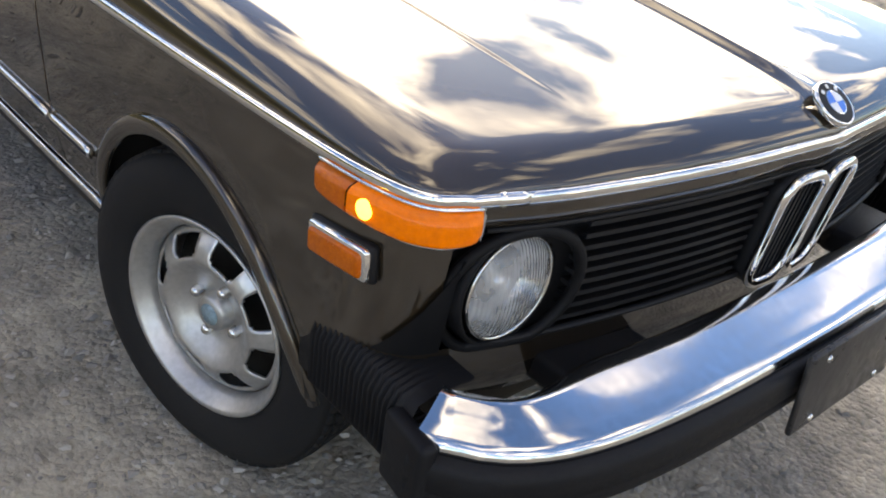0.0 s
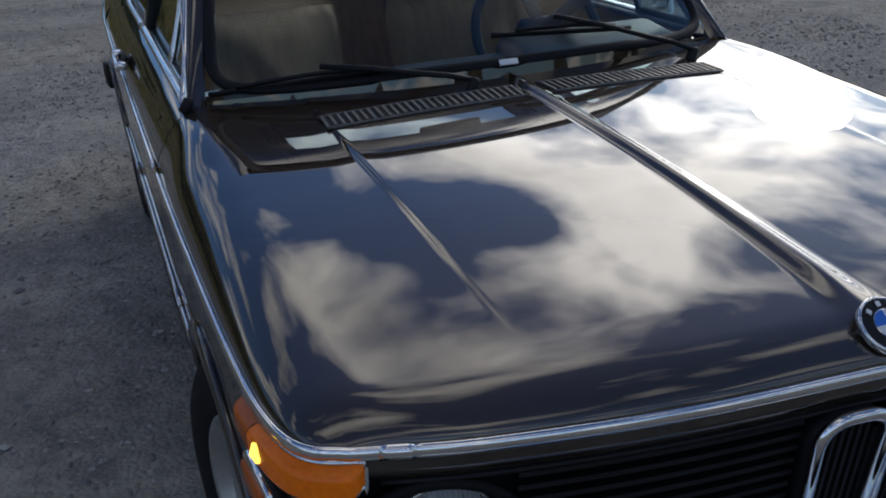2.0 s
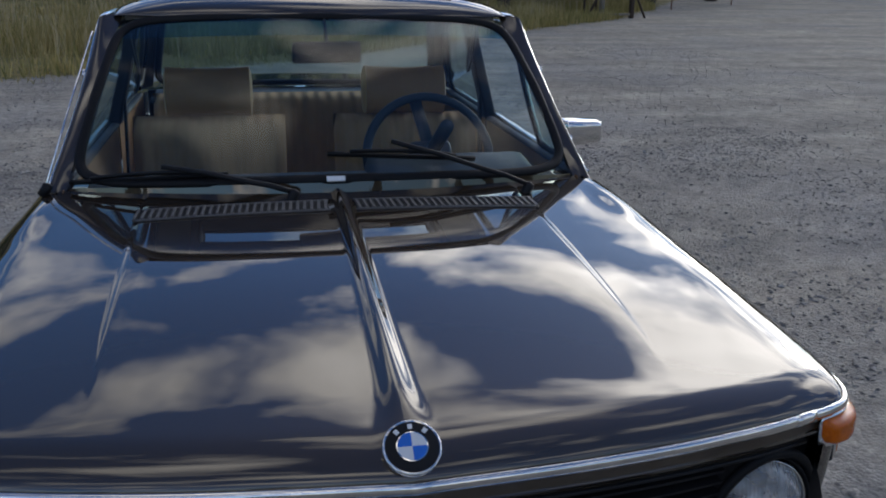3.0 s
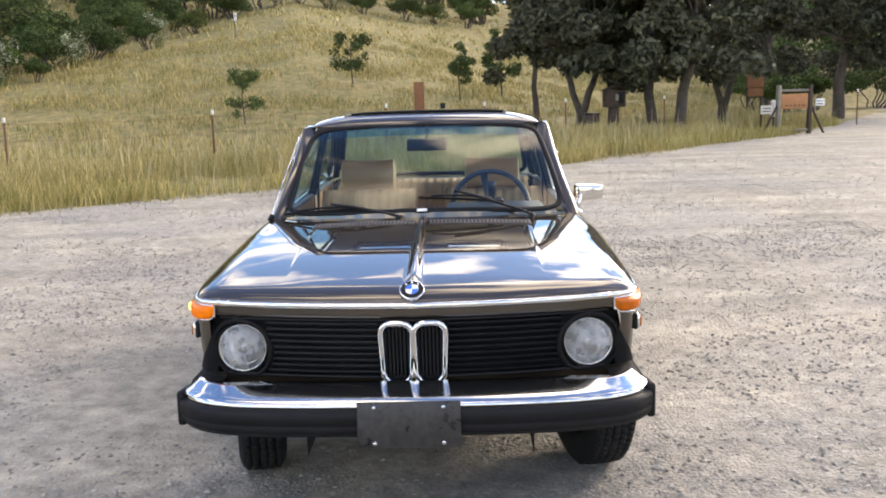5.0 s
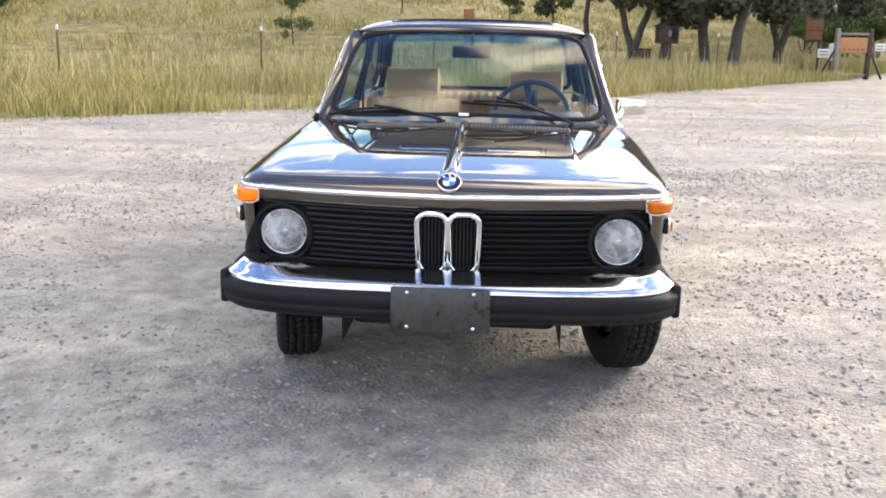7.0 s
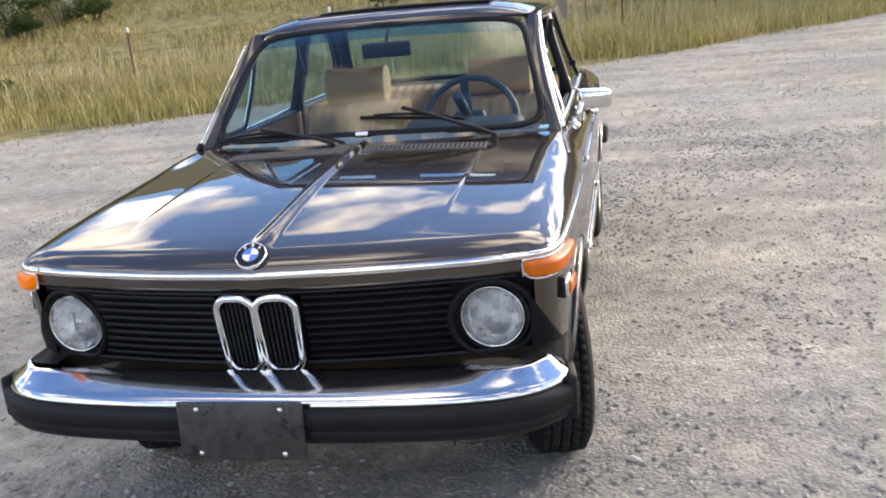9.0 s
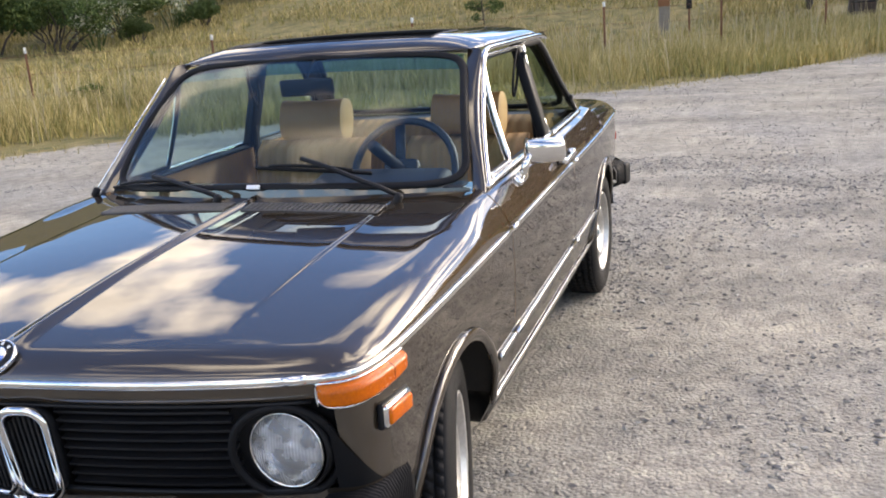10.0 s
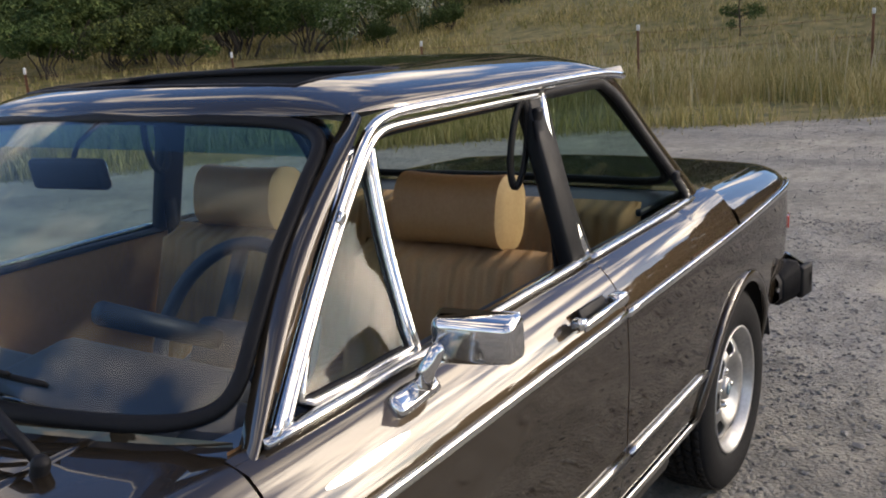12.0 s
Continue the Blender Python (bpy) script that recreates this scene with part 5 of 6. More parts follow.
# ---- plants ----
def leaf_mat(name, c1, c2, c3, rough=0.7):
    """Foliage whose leaves differ one from another and from clump to clump."""
    m = bpy.data.materials.new(name)
    m.use_nodes = True
    nt = m.node_tree
    N, L = nt.nodes.new, nt.links.new
    p = nt.nodes["Principled BSDF"]
    geo, info = N("ShaderNodeNewGeometry"), N("ShaderNodeObjectInfo")
    nz = N("ShaderNodeTexNoise"); nz.inputs["Scale"].default_value = 0.8; nz.inputs["Detail"].default_value = 3
    L(geo.outputs["Position"], nz.inputs["Vector"])
    mx = N("ShaderNodeMix"); mx.data_type = "FLOAT"; mx.inputs["Factor"].default_value = 0.5
    L(geo.outputs["Random Per Island"], mx.inputs[2]); L(nz.outputs["Fac"], mx.inputs[3])
    r = N("ShaderNodeValToRGB")
    r.color_ramp.elements.new(0.5)
    for e, (at, c) in zip(r.color_ramp.elements, ((0.25, c1), (0.5, c2), (0.75, c3))):
        e.position, e.color = at, (*c, 1)
    L(mx.outputs[0], r.inputs[0])
    hv = N("ShaderNodeHueSaturation")
    mr = N("ShaderNodeMapRange"); mr.inputs["To Min"].default_value, mr.inputs["To Max"].default_value = 0.75, 1.25
    L(info.outputs["Random"], mr.inputs["Value"]); L(mr.outputs[0], hv.inputs["Value"])
    L(r.outputs[0], hv.inputs["Color"]); L(hv.outputs[0], p.inputs["Base Color"])
    p.inputs["Roughness"].default_value = rough
    p.inputs["Specular IOR Level"].default_value = 0.12
    return m


GRASS = leaf_mat("dry_grass", (0.19, 0.185, 0.055), (0.38, 0.305, 0.125), (0.56, 0.45, 0.22), 0.8)
GREEN = leaf_mat("green_grass", (0.15, 0.15, 0.045), (0.28, 0.235, 0.085), (0.42, 0.33, 0.145), 0.8)
BRUSH = leaf_mat("brush_leaves", (0.030, 0.042, 0.015), (0.070, 0.092, 0.027), (0.150, 0.165, 0.046))
OAK = leaf_mat("oak_leaves", (0.040, 0.043, 0.027), (0.076, 0.078, 0.048), (0.125, 0.122, 0.076))
SAPLING = leaf_mat("sapling_leaves", (0.035, 0.060, 0.018), (0.060, 0.090, 0.026), (0.10, 0.13, 0.04))
PALE = leaf_mat("pale_blossom", (0.13, 0.17, 0.07), (0.27, 0.29, 0.19), (0.45, 0.45, 0.36))
BARK = mat("bark", (0.085, 0.068, 0.052), (0.035, 0.028, 0.022), rough=0.9, scale=18, scale2=4, bump=0.8, bscale=30)

rng = np.random.default_rng(5)


def blades(pts, h, w, lean=0.35, seed=1):
    """Tapered, bent grass blades rooted at the points, two faces each."""
    r = np.random.default_rng(seed)
    n = len(pts)
    a = r.uniform(0, 2 * math.pi, n)
    b = r.uniform(0, 2 * math.pi, n)
    hh = h * r.uniform(0.55, 1.25, n)
    ww = w * r.uniform(0.6, 1.4, n)
    side = np.stack([np.cos(a), np.sin(a), np.zeros(n)], 1)
    bend = np.stack([np.cos(b), np.sin(b), np.zeros(n)], 1) * (lean * hh * r.uniform(0.1, 1, n))[:, None]
    up = np.array([0, 0, 1.0])
    p = np.asarray(pts)
    v = np.stack([p - side * ww[:, None] / 2, p + side * ww[:, None] / 2,
                  p + side * ww[:, None] * 0.35 + bend * 0.4 + up * (hh * 0.6)[:, None],
                  p - side * ww[:, None] * 0.35 + bend * 0.4 + up * (hh * 0.6)[:, None],
                  p + bend + up * hh[:, None]], 1).reshape(-1, 3)
    base = np.arange(n)[:, None] * 5
    faces = [tuple(f) for f in (base + np.array([0, 1, 2, 3])).tolist()] + [tuple(f) for f in (base + np.array([3, 2, 4])).tolist()]
    me = bpy.data.meshes.new("blades")
    me.from_pydata(v.tolist(), [], faces)
    return me


def scatter(n, q0, q1, y0, y1, power=1.0, seed=3, patch=0.0):
    """Points in the meadow between q0 and q1 metres past the lot's edge."""
    r = np.random.default_rng(seed)
    out = []
    while len(out) < n:
        y = r.uniform(y0, y1)
        q = q0 + (q1 - q0) * r.uniform() ** power
        x = edge_x(y) - q / 0.72 + r.normal(0, 0.12)
        if patch and noise.noise((x * 0.35, y * 0.35, seed)) < patch * (r.uniform() - 0.3):
            continue
        out.append((x, y, land(x, y) - 0.02))
    return out


def grass(name, label, me, material):
    me.materials.append(material)
    return tagged(new(name, me), label, "grass", kind="stuff")


grass("meadow_grass", "tall dry straw-coloured grass at the lot's edge", blades(scatter(56000, 0.15, 7, -15, 14, 0.8, 3, 0.5), 0.48, 0.014, 0.7, 1), GRASS)
grass("green_fringe", "short green grass along the gravel", blades(scatter(26000, -0.15, 3.2, -15, 14, 1.2, 4, 0.8), 0.30, 0.016, 0.6, 2), GREEN)
grass("meadow_grass", "dry grass over the meadow", blades(scatter(60000, 6, 40, -34, 24, 0.85, 6, 0.4), 0.30, 0.034, 0.9, 3), GRASS)
grass("meadow_grass", "greener patches in the meadow", blades(scatter(20000, 5, 40, -34, 24, 0.9, 7, 1.2), 0.30, 0.038, 0.9, 4), GREEN)
grass("hill_grass", "thin dry grass on the hill", blades(scatter(26000, 35, 85, -75, 30, 0.9, 8, 0.4), 0.32, 0.10, 0.9, 5), GRASS)
stalks = scatter(1500, 0.6, 10, -15, 14, 0.9, 9)
grass("grass_heads", "pale seed heads above the grass", blades(stalks, 0.85, 0.020, 0.35, 6), PALEGRASS)
grass("lot_weeds", "a few dry weeds on the gravel edge", blades(scatter(2500, -0.7, 0.2, -15, 14, 0.5, 10, 1.4), 0.10, 0.010, 0.9, 7), GRASS)


def leaf_cloud(centres, radii, n, size, flat=1.0, seed=1, shell=0.55):
    """Leaf clumps scattered through blobs: small bent quads, denser towards the outside."""
    r = np.random.default_rng(seed)
    c, rad = np.asarray(centres, float), np.asarray(radii, float)
    which = r.choice(len(c), n, p=rad ** 2 / np.sum(rad ** 2))
    d = r.normal(size=(n, 3))
    d /= np.linalg.norm(d, axis=1)[:, None]
    rr = rad[which] * (shell + (1 - shell) * r.uniform(0, 1, n) ** 0.5) * r.uniform(0.85, 1.12, n)
    p = c[which] + d * rr[:, None] * np.array([1, 1, flat])
    nrm = d * 0.6 + r.normal(size=(n, 3)) * 0.6 + np.array([0, 0, 0.35])
    nrm /= np.linalg.norm(nrm, axis=1)[:, None]
    t = np.cross(nrm, r.normal(size=(n, 3)))
    t /= np.linalg.norm(t, axis=1)[:, None]
    b = np.cross(nrm, t)
    s = size * r.uniform(0.5, 1.3, n)[:, None]
    fold = nrm * s * 0.25
    v = np.stack([p - t * s, p - b * s * 0.55 + fold, p + t * s, p + b * s * 0.55 + fold], 1).reshape(-1, 3)
    base = np.arange(n)[:, None] * 4
    faces = [tuple(f) for f in (base + np.array([0, 1, 2])).tolist()] + [tuple(f) for f in (base + np.array([0, 2, 3])).tolist()]
    return v, faces


def cloud_mesh(*args, **kw):
    v, f = leaf_cloud(*args, **kw)
    me = bpy.data.meshes.new("leaves")
    me.from_pydata(v.tolist(), [], f)
    return me


def limb(bm, a, b, r0, r1, wob=0.1, n=6):
    a, b = Vector(a), Vector(b)
    pts = []
    for i in range(n):
        t = i / (n - 1)
        o = Vector((noise.noise(a + Vector((t * 3, 1, 0))), noise.noise(a + Vector((5, t * 3, 2))), 0)) * wob * math.sin(math.pi * t)
        pts.append((a.lerp(b, t) + o, r0 + (r1 - r0) * t))
    rows = []
    for i, (p, r) in enumerate(pts):
        d = (pts[min(i + 1, n - 1)][0] - pts[max(i - 1, 0)][0]).normalized()
        s = d.cross(Vector((0.3, 1, 0.2))).normalized()
        h = s.cross(d)
        rows.append([bm.verts.new(p + (s * math.cos(k * math.pi / 4) + h * math.sin(k * math.pi / 4)) * r) for k in range(8)])
    for i in range(n - 1):
        for k in range(8):
            bm.faces.new((rows[i][k], rows[i][(k + 1) % 8], rows[i + 1][(k + 1) % 8], rows[i + 1][k]))


def bush_kind(seed, w, h, n=4200, leaf=0.085):
    """A rounded shrub with woody stems and flat-topped sprays; returns its two meshes."""
    r = np.random.default_rng(seed)
    cs, rs = [], []
    for i in range(15):
        a, d = r.uniform(0, 2 * math.pi), w * 0.40 * r.uniform() ** 0.6
        top = h * (0.80 - 0.40 * (d / (w * 0.5)) ** 2)
        cs.append((d * math.cos(a), d * math.sin(a), top * r.uniform(0.55, 1.0)))
        rs.append(w * r.uniform(0.13, 0.23))
    leaves = cloud_mesh(cs, rs, n, leaf, 0.62, seed, 0.45)
    bm = bmesh.new()
    for i in range(0, 15, 2):
        limb(bm, (cs[i][0] * 0.25, cs[i][1] * 0.25, -0.1), cs[i], 0.05, 0.015, 0.3)
    return leaves, finish(bm)


def plant(name, label, category, meshes, mats, m, group="", names=("crown", "trunk")):
    e = empty(name, label, category, group)
    e.matrix_basis = m
    for me, ma, nm in zip(meshes, mats, names):
        o = part(nm, me, ma, e)
        if nm in ("stem", "blossom"):
            tagged(o, kind="stuff")
    return e


BUSHES = [bush_kind(20 + i, w, h) for i, (w, h) in enumerate(((3.2, 2.5), (3.8, 2.4), (2.8, 3.0), (4.4, 2.8), (3.4, 3.3)))]


def put_bush(deg, dist, scale, k, name="shrub", label="dense dark green brush with woody stems", mats=(BRUSH, BARK), grp="brush on the hillside"):
    x, y = place(deg, dist)
    m = Matrix.Translation((x, y, land(x, y) - 0.1)) @ pose(0, 0, 0, 0, 0, (deg * 97 + dist * 31) % 360) @ Matrix.Scale(scale, 4)
    return plant(name, label, "shrub", BUSHES[k % 5], mats, m, grp, ("foliage", "stem"))


# the lower edge of the brush climbs the hill from one bearing to the next
r = np.random.default_rng(11)
EDGE_B = [60, 45, 38, 33, 29, 25, 21, 17, 13]
EDGE_D = [36, 38, 41, 44, 47, 52, 58, 66, 78]
for row in range(13):
    deg = 13.5 + row * 0.9
    k = row
    while deg < 66:
        d = float(np.interp(deg, EDGE_B[::-1], EDGE_D[::-1])) + row * 4.0 + max(0, row - 5) * 2.0 + r.uniform(-1.4, 1.6)
        put_bush(deg, d, r.uniform(0.75, 1.2) * (1 + 0.06 * row), k)
        k += 1
        deg += math.degrees(r.uniform(2.2, 3.4) / d) * (1.0 + 0.15 * row)
for deg, d, s in ((30.0, 43, 0.62), (24.6, 50, 0.50), (33.5, 40, 0.45), (9.5, 82, 0.9), (7.6, 84, 1.0), (5.8, 86, 0.9), (3.4, 88, 1.0), (1.6, 90, 0.9), (-0.5, 92, 1.0), (12.0, 80, 1.1), (10.8, 81, 0.8)):
    put_bush(deg, d, s, int(deg * 7) % 5)
# loose brush far up the hill and behind the trees
for i in range(90):
    put_bush(r.uniform(-36, 14) if i % 3 else r.uniform(-34, -8), r.uniform(92, 150) if i % 3 else r.uniform(70, 100), r.uniform(1.3, 2.2), i, label="distant dark brush on the hill")
# low bush by itself in the meadow, flowering weeds
put_bush(35.0, 20.4, 0.24, 1, label="small round green bush in the grass", grp="")
for deg, d in ((34.0, 41), (31.6, 43), (31.0, 44), (26.5, 49), (22.5, 55), (17.8, 62), (35.8, 40)):
    x, y = place(deg, d)
    c = [(r.uniform(-0.7, 0.7), r.uniform(-0.7, 0.7), r.uniform(0.6, 2.0)) for _ in range(14)]
    bm = bmesh.new()
    for q in c:
        limb(bm, (q[0] * 0.3, q[1] * 0.3, -0.1), q, 0.02, 0.008, 0.1, 4)
    plant("flowering_weed", "tall weed with pale blossom", "weed", (cloud_mesh(c, [0.28] * 14, 420, 0.06, 1.0, int(deg * 10)), finish(bm)), (PALE, SAPLING),
          Matrix.Translation((x, y, land(x, y))), "flowering weeds", ("blossom", "stem"))


def young_tree(deg, d, h, w, seed, lean=0.0, low=0.30, label="young oak sapling in the meadow"):
    r2 = np.random.default_rng(seed)
    bm = bmesh.new()
    limb(bm, (0, 0, -0.2), (lean, 0, h * 0.75), 0.035 * h / 2.2, 0.012, 0.12)
    cs, rs = [], []
    for i in range(16):
        z = h * r2.uniform(low, 0.95)
        a = r2.uniform(0, 6.28)
        rad = w * 0.5 * (1.0 - abs(z / h - 0.55)) * r2.uniform(0.5, 1.0)
        c = (rad * math.cos(a) + lean * z / h, rad * math.sin(a), z)
        limb(bm, (lean * z / h * 0.8, 0, z * 0.75), c, 0.012, 0.005, 0.08, 4)
        cs.append(c)
        rs.append(0.26 * w / 1.4 * r2.uniform(0.5, 1.1))
    x, y = place(deg, d)
    plant("sapling", label, "tree", (cloud_mesh(cs, rs, 2000, 0.055 * h / 2.2, 0.85, seed, 0.2), finish(bm)), (SAPLING, BARK), Matrix.Translation((x, y, land(x, y))), "saplings")


young_tree(13.6, 36, 2.1, 1.5, 41, low=0.10)
young_tree(6.9, 43, 2.7, 2.0, 42)
young_tree(0.4, 42, 2.5, 1.5, 43, 0.2, label="thin young tree in the meadow")
young_tree(-2.2, 46, 3.4, 2.0, 44)


def oak(deg, d, h, w, low, trunk, seed, lean=(0, 0), fork=False, label="dark oak with a low spreading crown", leaf=0.125):
    r2 = np.random.default_rng(seed)
    bm = bmesh.new()
    top = Vector((lean[0], lean[1], low + 0.6))
    if fork:
        limb(bm, (0, 0, -0.3), (0, 0, 0.7), trunk * 1.15, trunk, 0.05, 4)
        limb(bm, (0, 0, 0.6), (0.3, 0.55, low + 0.8), trunk * 0.75, trunk * 0.5, 0.15)
        limb(bm, (0, 0, 0.6), (-0.2, -0.6, low + 0.8), trunk * 0.7, trunk * 0.5, 0.15)
    else:
        limb(bm, (0, 0, -0.3), top, trunk * 1.15, trunk * 0.7, 0.15)
    cs, rs = [], []
    for i in range(34):
        a = r2.uniform(0, 6.28)
        z = low + (h - low) * r2.uniform() ** 0.8
        rad = w * 0.5 * math.sqrt(max(0.08, 1 - ((z - low - (h - low) * 0.35) / ((h - low) * 0.75)) ** 2)) * r2.uniform(0.15, 0.95)
        c = (lean[0] + rad * math.cos(a), lean[1] + rad * math.sin(a), z)
        cs.append(c)
        rs.append(r2.uniform(0.45, 0.85) * w / 6)
        if i % 2 == 0:
            limb(bm, top + Vector((0, 0, (z - low) * 0.3)), c, trunk * 0.30, 0.02, 0.3, 5)
    x, y = place(deg, d)
    return plant("oak_tree", label, "tree", (cloud_mesh(cs, rs, 13500 if leaf < 0.2 else 7000, leaf, 0.8, seed, 0.25), finish(bm)), (OAK, BARK), Matrix.Translation((x, y, land(x, y))), "oaks beside the lot")


oak(-4.2, 38, 6.0, 5.0, 1.7, 0.13, 61)
oak(-6.8, 30, 6.2, 5.2, 1.7, 0.17, 62, (0.2, 0.2), True)
oak(-8.6, 32, 7.0, 5.6, 1.9, 0.19, 69, (0.2, 0.3))
oak(-11.1, 30, 6.6, 5.4, 1.8, 0.17, 63, (0.0, -0.1))
oak(-12.4, 29, 6.5, 5.0, 1.9, 0.18, 64, (-0.2, 0.55))
oak(-15.2, 36, 7.4, 6.0, 2.0, 0.18, 65, (0.1, 0.3), True)
oak(-21.5, 42, 7.4, 6.5, 2.0, 0.24, 66, (0.0, 0.2))
oak(-25.0, 46, 8.0, 7.0, 2.0, 0.25, 67)
oak(-17.8, 60, 8.0, 8.0, 1.2, 0.25, 68, label="dark oak further off")
for deg, d, s in ((-18.6, 50, 1.0), (-20.2, 52, 0.9), (-16.8, 54, 0.8), (-23.5, 58, 1.1)):
    put_bush(deg, d, s, int(d) % 5, label="light green bush beyond the gate", mats=(SAPLING, BARK), grp="")
# out-of-view oaks added to shape reflections; only those towards the sun show mirrored
for i, deg in enumerate((-30, -33, -37, -41, -45, -49, -53, -58, -64, -75, -88, -102, -120, -140, -165, 170, 150, 130, 112, 98, 86, 76, 68)):
    oak(deg, 76 + 9 * math.sin(i * 2.1), 6.2 + 1.5 * math.sin(i), 8.0, 0.9, 0.2, 80 + i, label="oak out of view, added for reflections", leaf=0.30)


# ---- fence, signs, gate ----
RUST = mat("rusty_steel", (0.17, 0.070, 0.032), (0.10, 0.042, 0.022), rough=0.8, scale=40, scale2=6, bump=0.3, bscale=80)
SIGNWOOD = mat("brown_sign_board", (0.24, 0.105, 0.045), (0.17, 0.075, 0.034), rough=0.75, scale=30, scale2=4, bump=0.2, bscale=60)
DARKWOOD = mat("dark_stained_wood", (0.055, 0.034, 0.022), (0.035, 0.022, 0.015), rough=0.7, scale=30, scale2=5, bump=0.2, bscale=60)
GREYWOOD = mat("weathered_timber", (0.24, 0.21, 0.17), (0.16, 0.14, 0.11), rough=0.85, scale=26, scale2=4, bump=0.4, bscale=60)
SIGNWHITE = mat("white_sign", (0.72, 0.72, 0.69), (0.62, 0.62, 0.59), rough=0.5, scale=20, scale2=5)
ORANGE = mat("orange_brown_board", (0.42, 0.19, 0.075), (0.34, 0.15, 0.06), rough=0.7, scale=20, scale2=5)


def stand(deg, d, up=0.0, face=0.0):
    """A pose on the land whose x axis points at the viewer's side of the lot."""
    x, y = place(deg, d)
    return Matrix.Translation((x, y, land(x, y) + up)) @ pose(0, 0, 0, 0, 0, -deg + face)


def fence_post(deg, d, h=1.25):
    e = empty("fence_post", "rusty steel fence post with a pale tip", "fence post", "fence posts round the meadow")
    e.matrix_basis = stand(deg, d)
    b = box(0.034, 0.006, h + 0.2, pose(0, 0, h / 2 - 0.1), 0.001, 1)
    b = box(0.006, 0.045, h + 0.2, pose(0.016, 0, h / 2 - 0.1), 0.001, 1, bm=b)
    part("post", b, RUST, e)
    part("tip", box(0.036, 0.05, 0.10, pose(0.004, 0, h - 0.04), 0.003, 1), SIGNWHITE, e, "white painted tip")
    return e


POSTS = [(58, 16.5), (47.5, 17.0), (37.5, 18.2), (27.8, 19.6), (16.3, 19.5), (5.6, 21.2), (-0.6, 22.5), (-5.7, 25.0), (-11.7, 28.0), (-22.5, 36), (-26, 42)]
for dg, ds in POSTS:
    fence_post(dg, ds)
for (a, da), (b, db) in zip(POSTS[:9], POSTS[1:9]):
    wire = bmesh.new()
    for z in (0.45, 0.80, 1.12):
        p, q = stand(a, da, z).translation, stand(b, db, z).translation
        sweep([p.lerp(q, t) - Vector((0, 0, 0.03 * math.sin(math.pi * t))) for t in spaced(0, 1, 6)], disc_section(0.003, 0.003, 4), bm=wire)
    tagged(part("fence_wire", wire, RUST), "thin rusty fence wires", "fence wire", "fence wires")


def sign_board():
    e = empty("trail_sign", "brown wooden notice board on two posts", "sign")
    e.matrix_basis = stand(-17.0, 41)
    for s in (-1, 1):
        part("post", box(0.09, 0.09, 2.3, pose(0, s * 0.32, 1.05), 0.01), DARKWOOD, e)
    part("board", box(0.05, 0.80, 0.98, pose(0.05, 0, 1.85), 0.01), SIGNWOOD, e)
    part("board", box(0.05, 0.74, 0.34, pose(0.05, 0, 1.16), 0.01), SIGNWOOD, e)
    for k in range(3):
        part("line", box(0.006, 0.42 - 0.08 * k, 0.03, pose(0.078, 0, 2.10 - 0.14 * k), 0.001, 1), DARKWOOD, e)


def kiosk():
    e = empty("notice_box", "dark wooden box on a thick post with a pitched top", "notice box")
    e.matrix_basis = stand(-8.75, 29.5)
    part("post", box(0.26, 0.26, 1.1, pose(0, 0, 0.45), 0.02), DARKWOOD, e)
    part("box", box(0.45, 0.62, 0.52, pose(0, 0, 1.20), 0.015), DARKWOOD, e)
    part("opening", box(0.02, 0.20, 0.34, pose(0.222, 0.16, 1.22), 0.004, 1), BLACK, e)
    part("paper", box(0.02, 0.10, 0.20, pose(0.226, 0.02, 1.24), 0.003, 1), GREYWOOD, e)
    for s in (-1, 1):
        part("roof_slope", box(0.56, 0.40, 0.03, pose(0, s * 0.17, 1.52, s * -20), 0.006), DARKWOOD, e)


def bin_():
    e = empty("litter_bin", "dark square litter bin in the grass", "bin")
    e.matrix_basis = stand(-7.35, 29.5)
    part("body", box(0.45, 0.46, 0.62, pose(0, 0, 0.40), 0.03), DARKWOOD, e)
    part("lid", box(0.48, 0.50, 0.06, pose(0, 0, 0.74), 0.02), BLACK, e)


def gate():
    e = empty("timber_gate", "weathered gate frame with an orange-brown panel", "gate")
    e.matrix_basis = stand(-19.1, 29.5)
    for s in (-1, 1):
        part("gate_post", box(0.12, 0.12, 1.55, pose(0, s * 0.56, 0.68), 0.015), GREYWOOD if s < 0 else DARKWOOD, e)
        part("brace", sweep([(0, s * 0.60, 0.85), (0, s * 1.10, 0.0)], disc_section(0.035, 0.035, 6)), DARKWOOD, e)
    for z in (0.12, 1.30):
        part("rail", box(0.06, 1.0, 0.07, pose(0, 0, z), 0.01), GREYWOOD, e)
    part("panel", box(0.03, 0.94, 0.44, pose(0.02, 0, 0.98), 0.008), ORANGE, e)
    for k in range(5):
        part("letter_bar", box(0.006, 0.08, 0.035, pose(0.039, -0.30 + 0.15 * k, 0.86), 0.001, 1), DARKWOOD, e)


def small_sign(deg, d, w, h, z, post=True, label="small white sign on a post"):
    e = empty("small_sign", label, "sign")
    e.matrix_basis = stand(deg, d)
    if post:
        part("post", box(0.05, 0.05, z + 0.2, pose(-0.03, -w * 0.4, z / 2 - 0.1), 0.006), DARKWOOD, e)
    part("panel", box(0.02, w, h, pose(0, 0, z), 0.005), SIGNWHITE, e)
    for k in range(2):
        part("line", box(0.004, w * 0.7, 0.025, pose(0.0115, 0, z + h * 0.18 - 0.09 * k), 0.001, 1), BLACK, e)


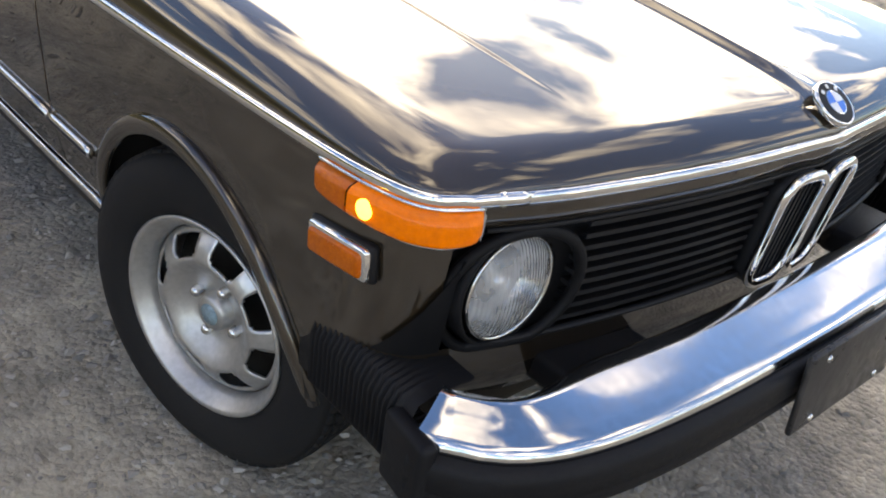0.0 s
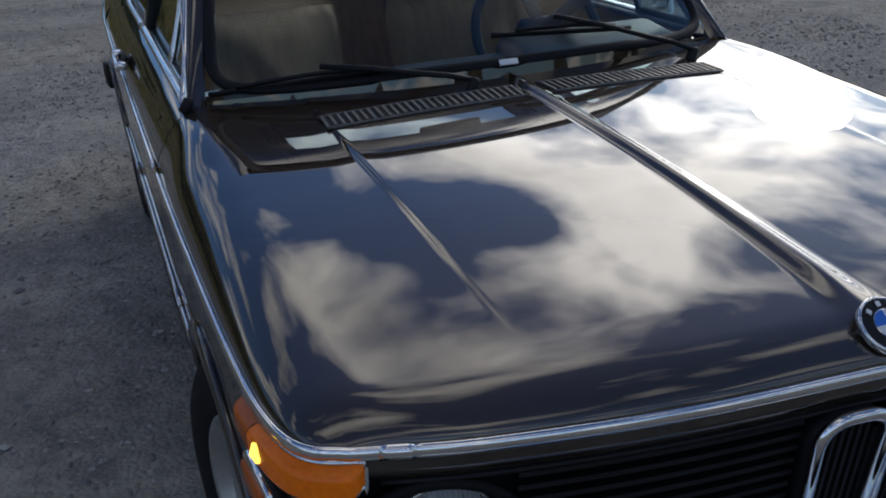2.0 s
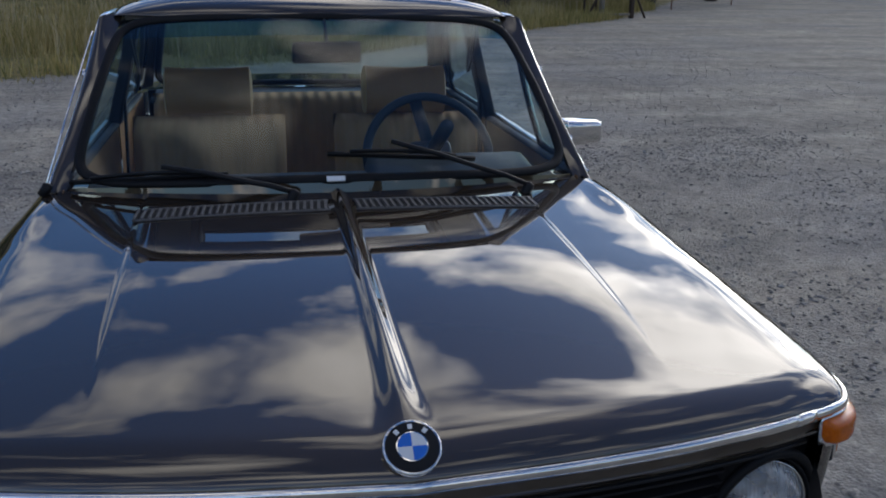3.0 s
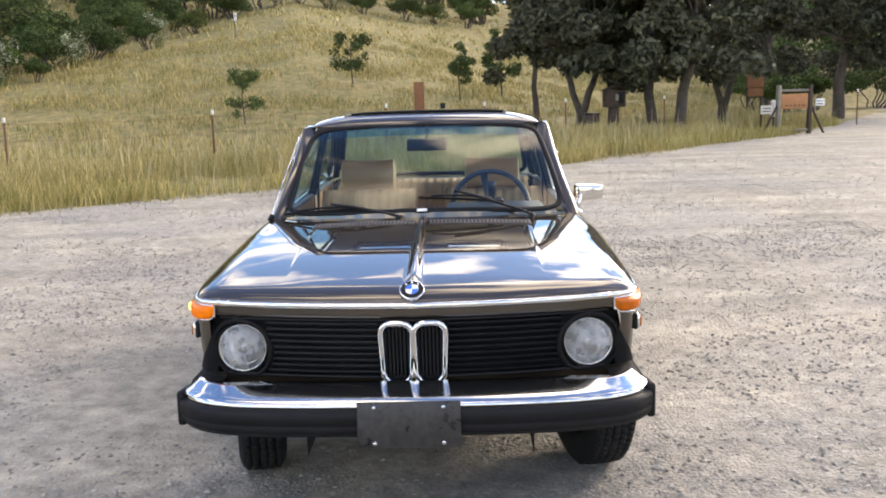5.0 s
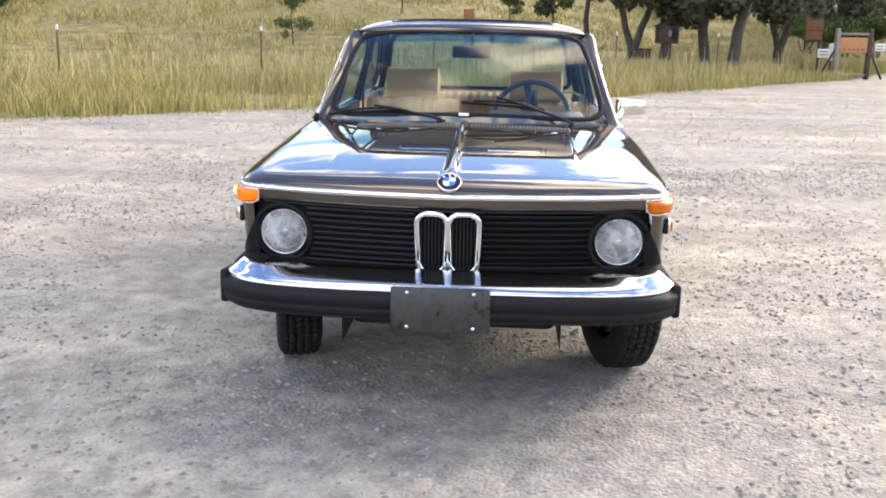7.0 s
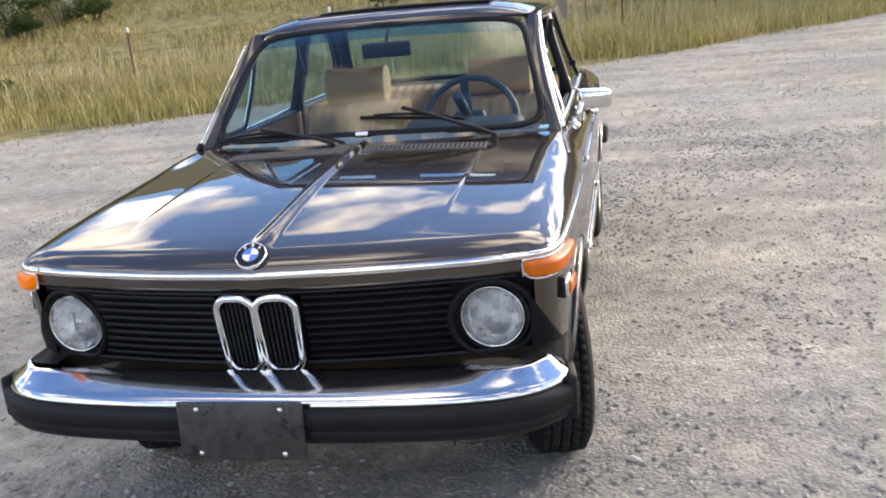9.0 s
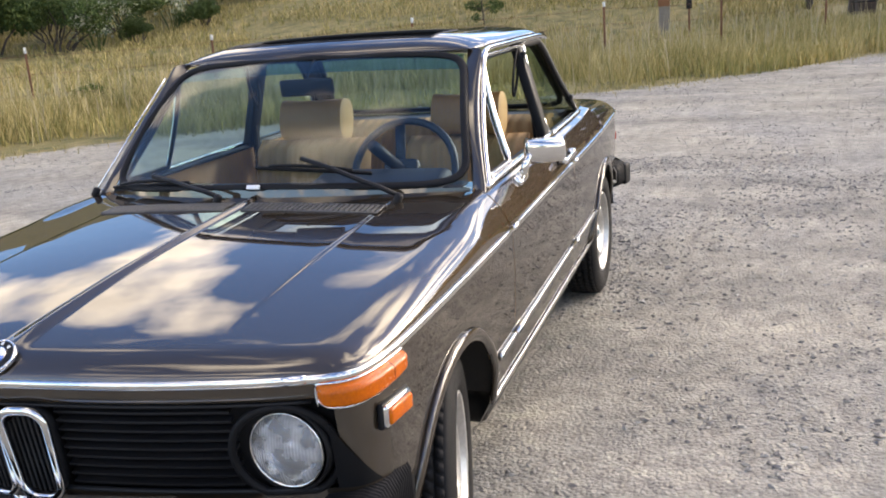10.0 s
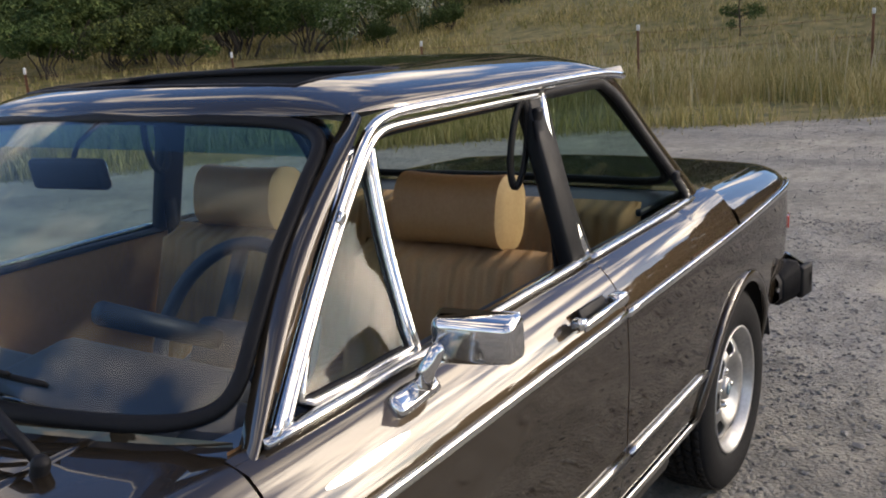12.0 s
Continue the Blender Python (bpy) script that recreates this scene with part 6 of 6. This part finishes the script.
def dispenser():
    e = empty("paper_dispenser", "white upright box on a stake", "dispenser")
    e.matrix_basis = stand(-18.0, 30.5)
    part("stake", box(0.05, 0.05, 0.9, pose(0, 0, 0.35), 0.006), DARKWOOD, e)
    part("box", lathe([(0.0, 0.26), (0.09, 0.25), (0.11, 0.20), (0.11, -0.22), (0.10, -0.25), (0.0, -0.25)], 20, pose(0.03, 0, 0.75, 90)), SIGNWHITE, e)
    part("opening", box(0.02, 0.07, 0.05, pose(0.135, 0, 0.86), 0.004, 1), BLACK, e)


def pillar_sign():
    e = empty("marker_post", "tall red-brown square wooden marker post", "post")
    e.matrix_basis = stand(3.1, 31)
    part("post", box(0.22, 0.32, 2.6, pose(0, 0, 0.55), 0.02), GREYWOOD, e)
    part("panel", box(0.05, 0.34, 0.95, pose(0.12, 0, 1.42), 0.01), SIGNWOOD, e)
    f = empty("trail_marker", "dark plaque on a thin post", "marker")
    f.matrix_basis = stand(1.7, 30)
    part("post", box(0.05, 0.05, 1.0, pose(0, 0, 0.4), 0.006), RUST, f)
    part("plaque", box(0.03, 0.16, 0.36, pose(0.03, 0, 0.98), 0.006), BLACK, f)


sign_board(); kiosk(); bin_(); gate(); dispenser(); pillar_sign()
small_sign(-17.6, 30, 0.42, 0.26, 0.72)
small_sign(-20.5, 30.5, 0.34, 0.22, 0.92, False, "small white sign fixed beside the gate")
small_sign(13.4, 62, 0.2, 0.5, 1.4, True, "thin pale stake on the hill")


# ---- loose stones on the gravel ----
def stones(n, x0, x1, y0, y1, s0, s1, seed, keep=lambda x, y: True):
    r = np.random.default_rng(seed)
    x, y = r.uniform(x0, x1, n), r.uniform(y0, y1, n)
    clump = np.array([noise.noise((a * 0.9, b * 0.9, seed)) + 0.5 * noise.noise((a * 3.1, b * 3.1, seed)) for a, b in zip(x, y)])
    ok = np.array([beyond(a, b) < -0.05 and keep(a, b) for a, b in zip(x, y)]) & (clump > r.uniform(-0.42, 0.55, n))
    x, y = x[ok], y[ok]
    n = len(x)
    s = s0 + (s1 - s0) * r.uniform(0, 1, n) ** 2.6
    z = np.array([land(a, b) for a, b in zip(x, y)])
    d = np.array([(1, 0, 0), (0, 1, 0), (-1, 0, 0), (0, -1, 0), (0, 0, 1), (0, 0, -1), (0.7, 0.7, 0.4), (-0.7, -0.6, 0.45)], float)
    v = d[None] * (s[:, None] * r.uniform(0.6, 1.25, (n, 8)))[:, :, None]
    v[:, :, 2] *= 0.45
    a = r.uniform(0, 6.28, n)
    c, q = np.cos(a)[:, None], np.sin(a)[:, None]
    v = np.stack([v[:, :, 0] * c - v[:, :, 1] * q, v[:, :, 0] * q + v[:, :, 1] * c, v[:, :, 2]], 2)
    v += np.stack([x, y, z + s * 0.22], 1)[:, None, :]
    F = [(0, 6, 4), (6, 1, 4), (0, 1, 6), (1, 2, 4), (2, 7, 4), (7, 3, 4), (2, 3, 7), (3, 0, 4), (1, 0, 5), (2, 1, 5), (3, 2, 5), (0, 3, 5)]
    base = np.arange(n)[:, None] * 8
    faces = [tuple(f) for t in F for f in (base + np.array(t)).tolist()]
    me = bpy.data.meshes.new("stones")
    me.from_pydata(v.reshape(-1, 3).tolist(), [], faces)
    me.materials.append(STONE)
    return me


STONE = leaf_mat("gravel_stone", (0.19, 0.187, 0.178), (0.28, 0.26, 0.235), (0.44, 0.425, 0.385), 0.9)
tagged(new("gravel", stones(110000, -6.5, 3.2, -3.6, 4.8, 0.0035, 0.0155, 31)), "loose grey and tan gravel stones", "gravel", kind="stuff")
tagged(new("gravel", stones(42000, -16, -5, -8, 8, 0.006, 0.017, 32)), "loose gravel stones towards the meadow", "gravel", kind="stuff")
tagged(new("gravel", stones(1500, -6, 3, -3.4, 4.8, 0.012, 0.026, 33)), "larger stones lying on the gravel", "gravel", kind="stuff")
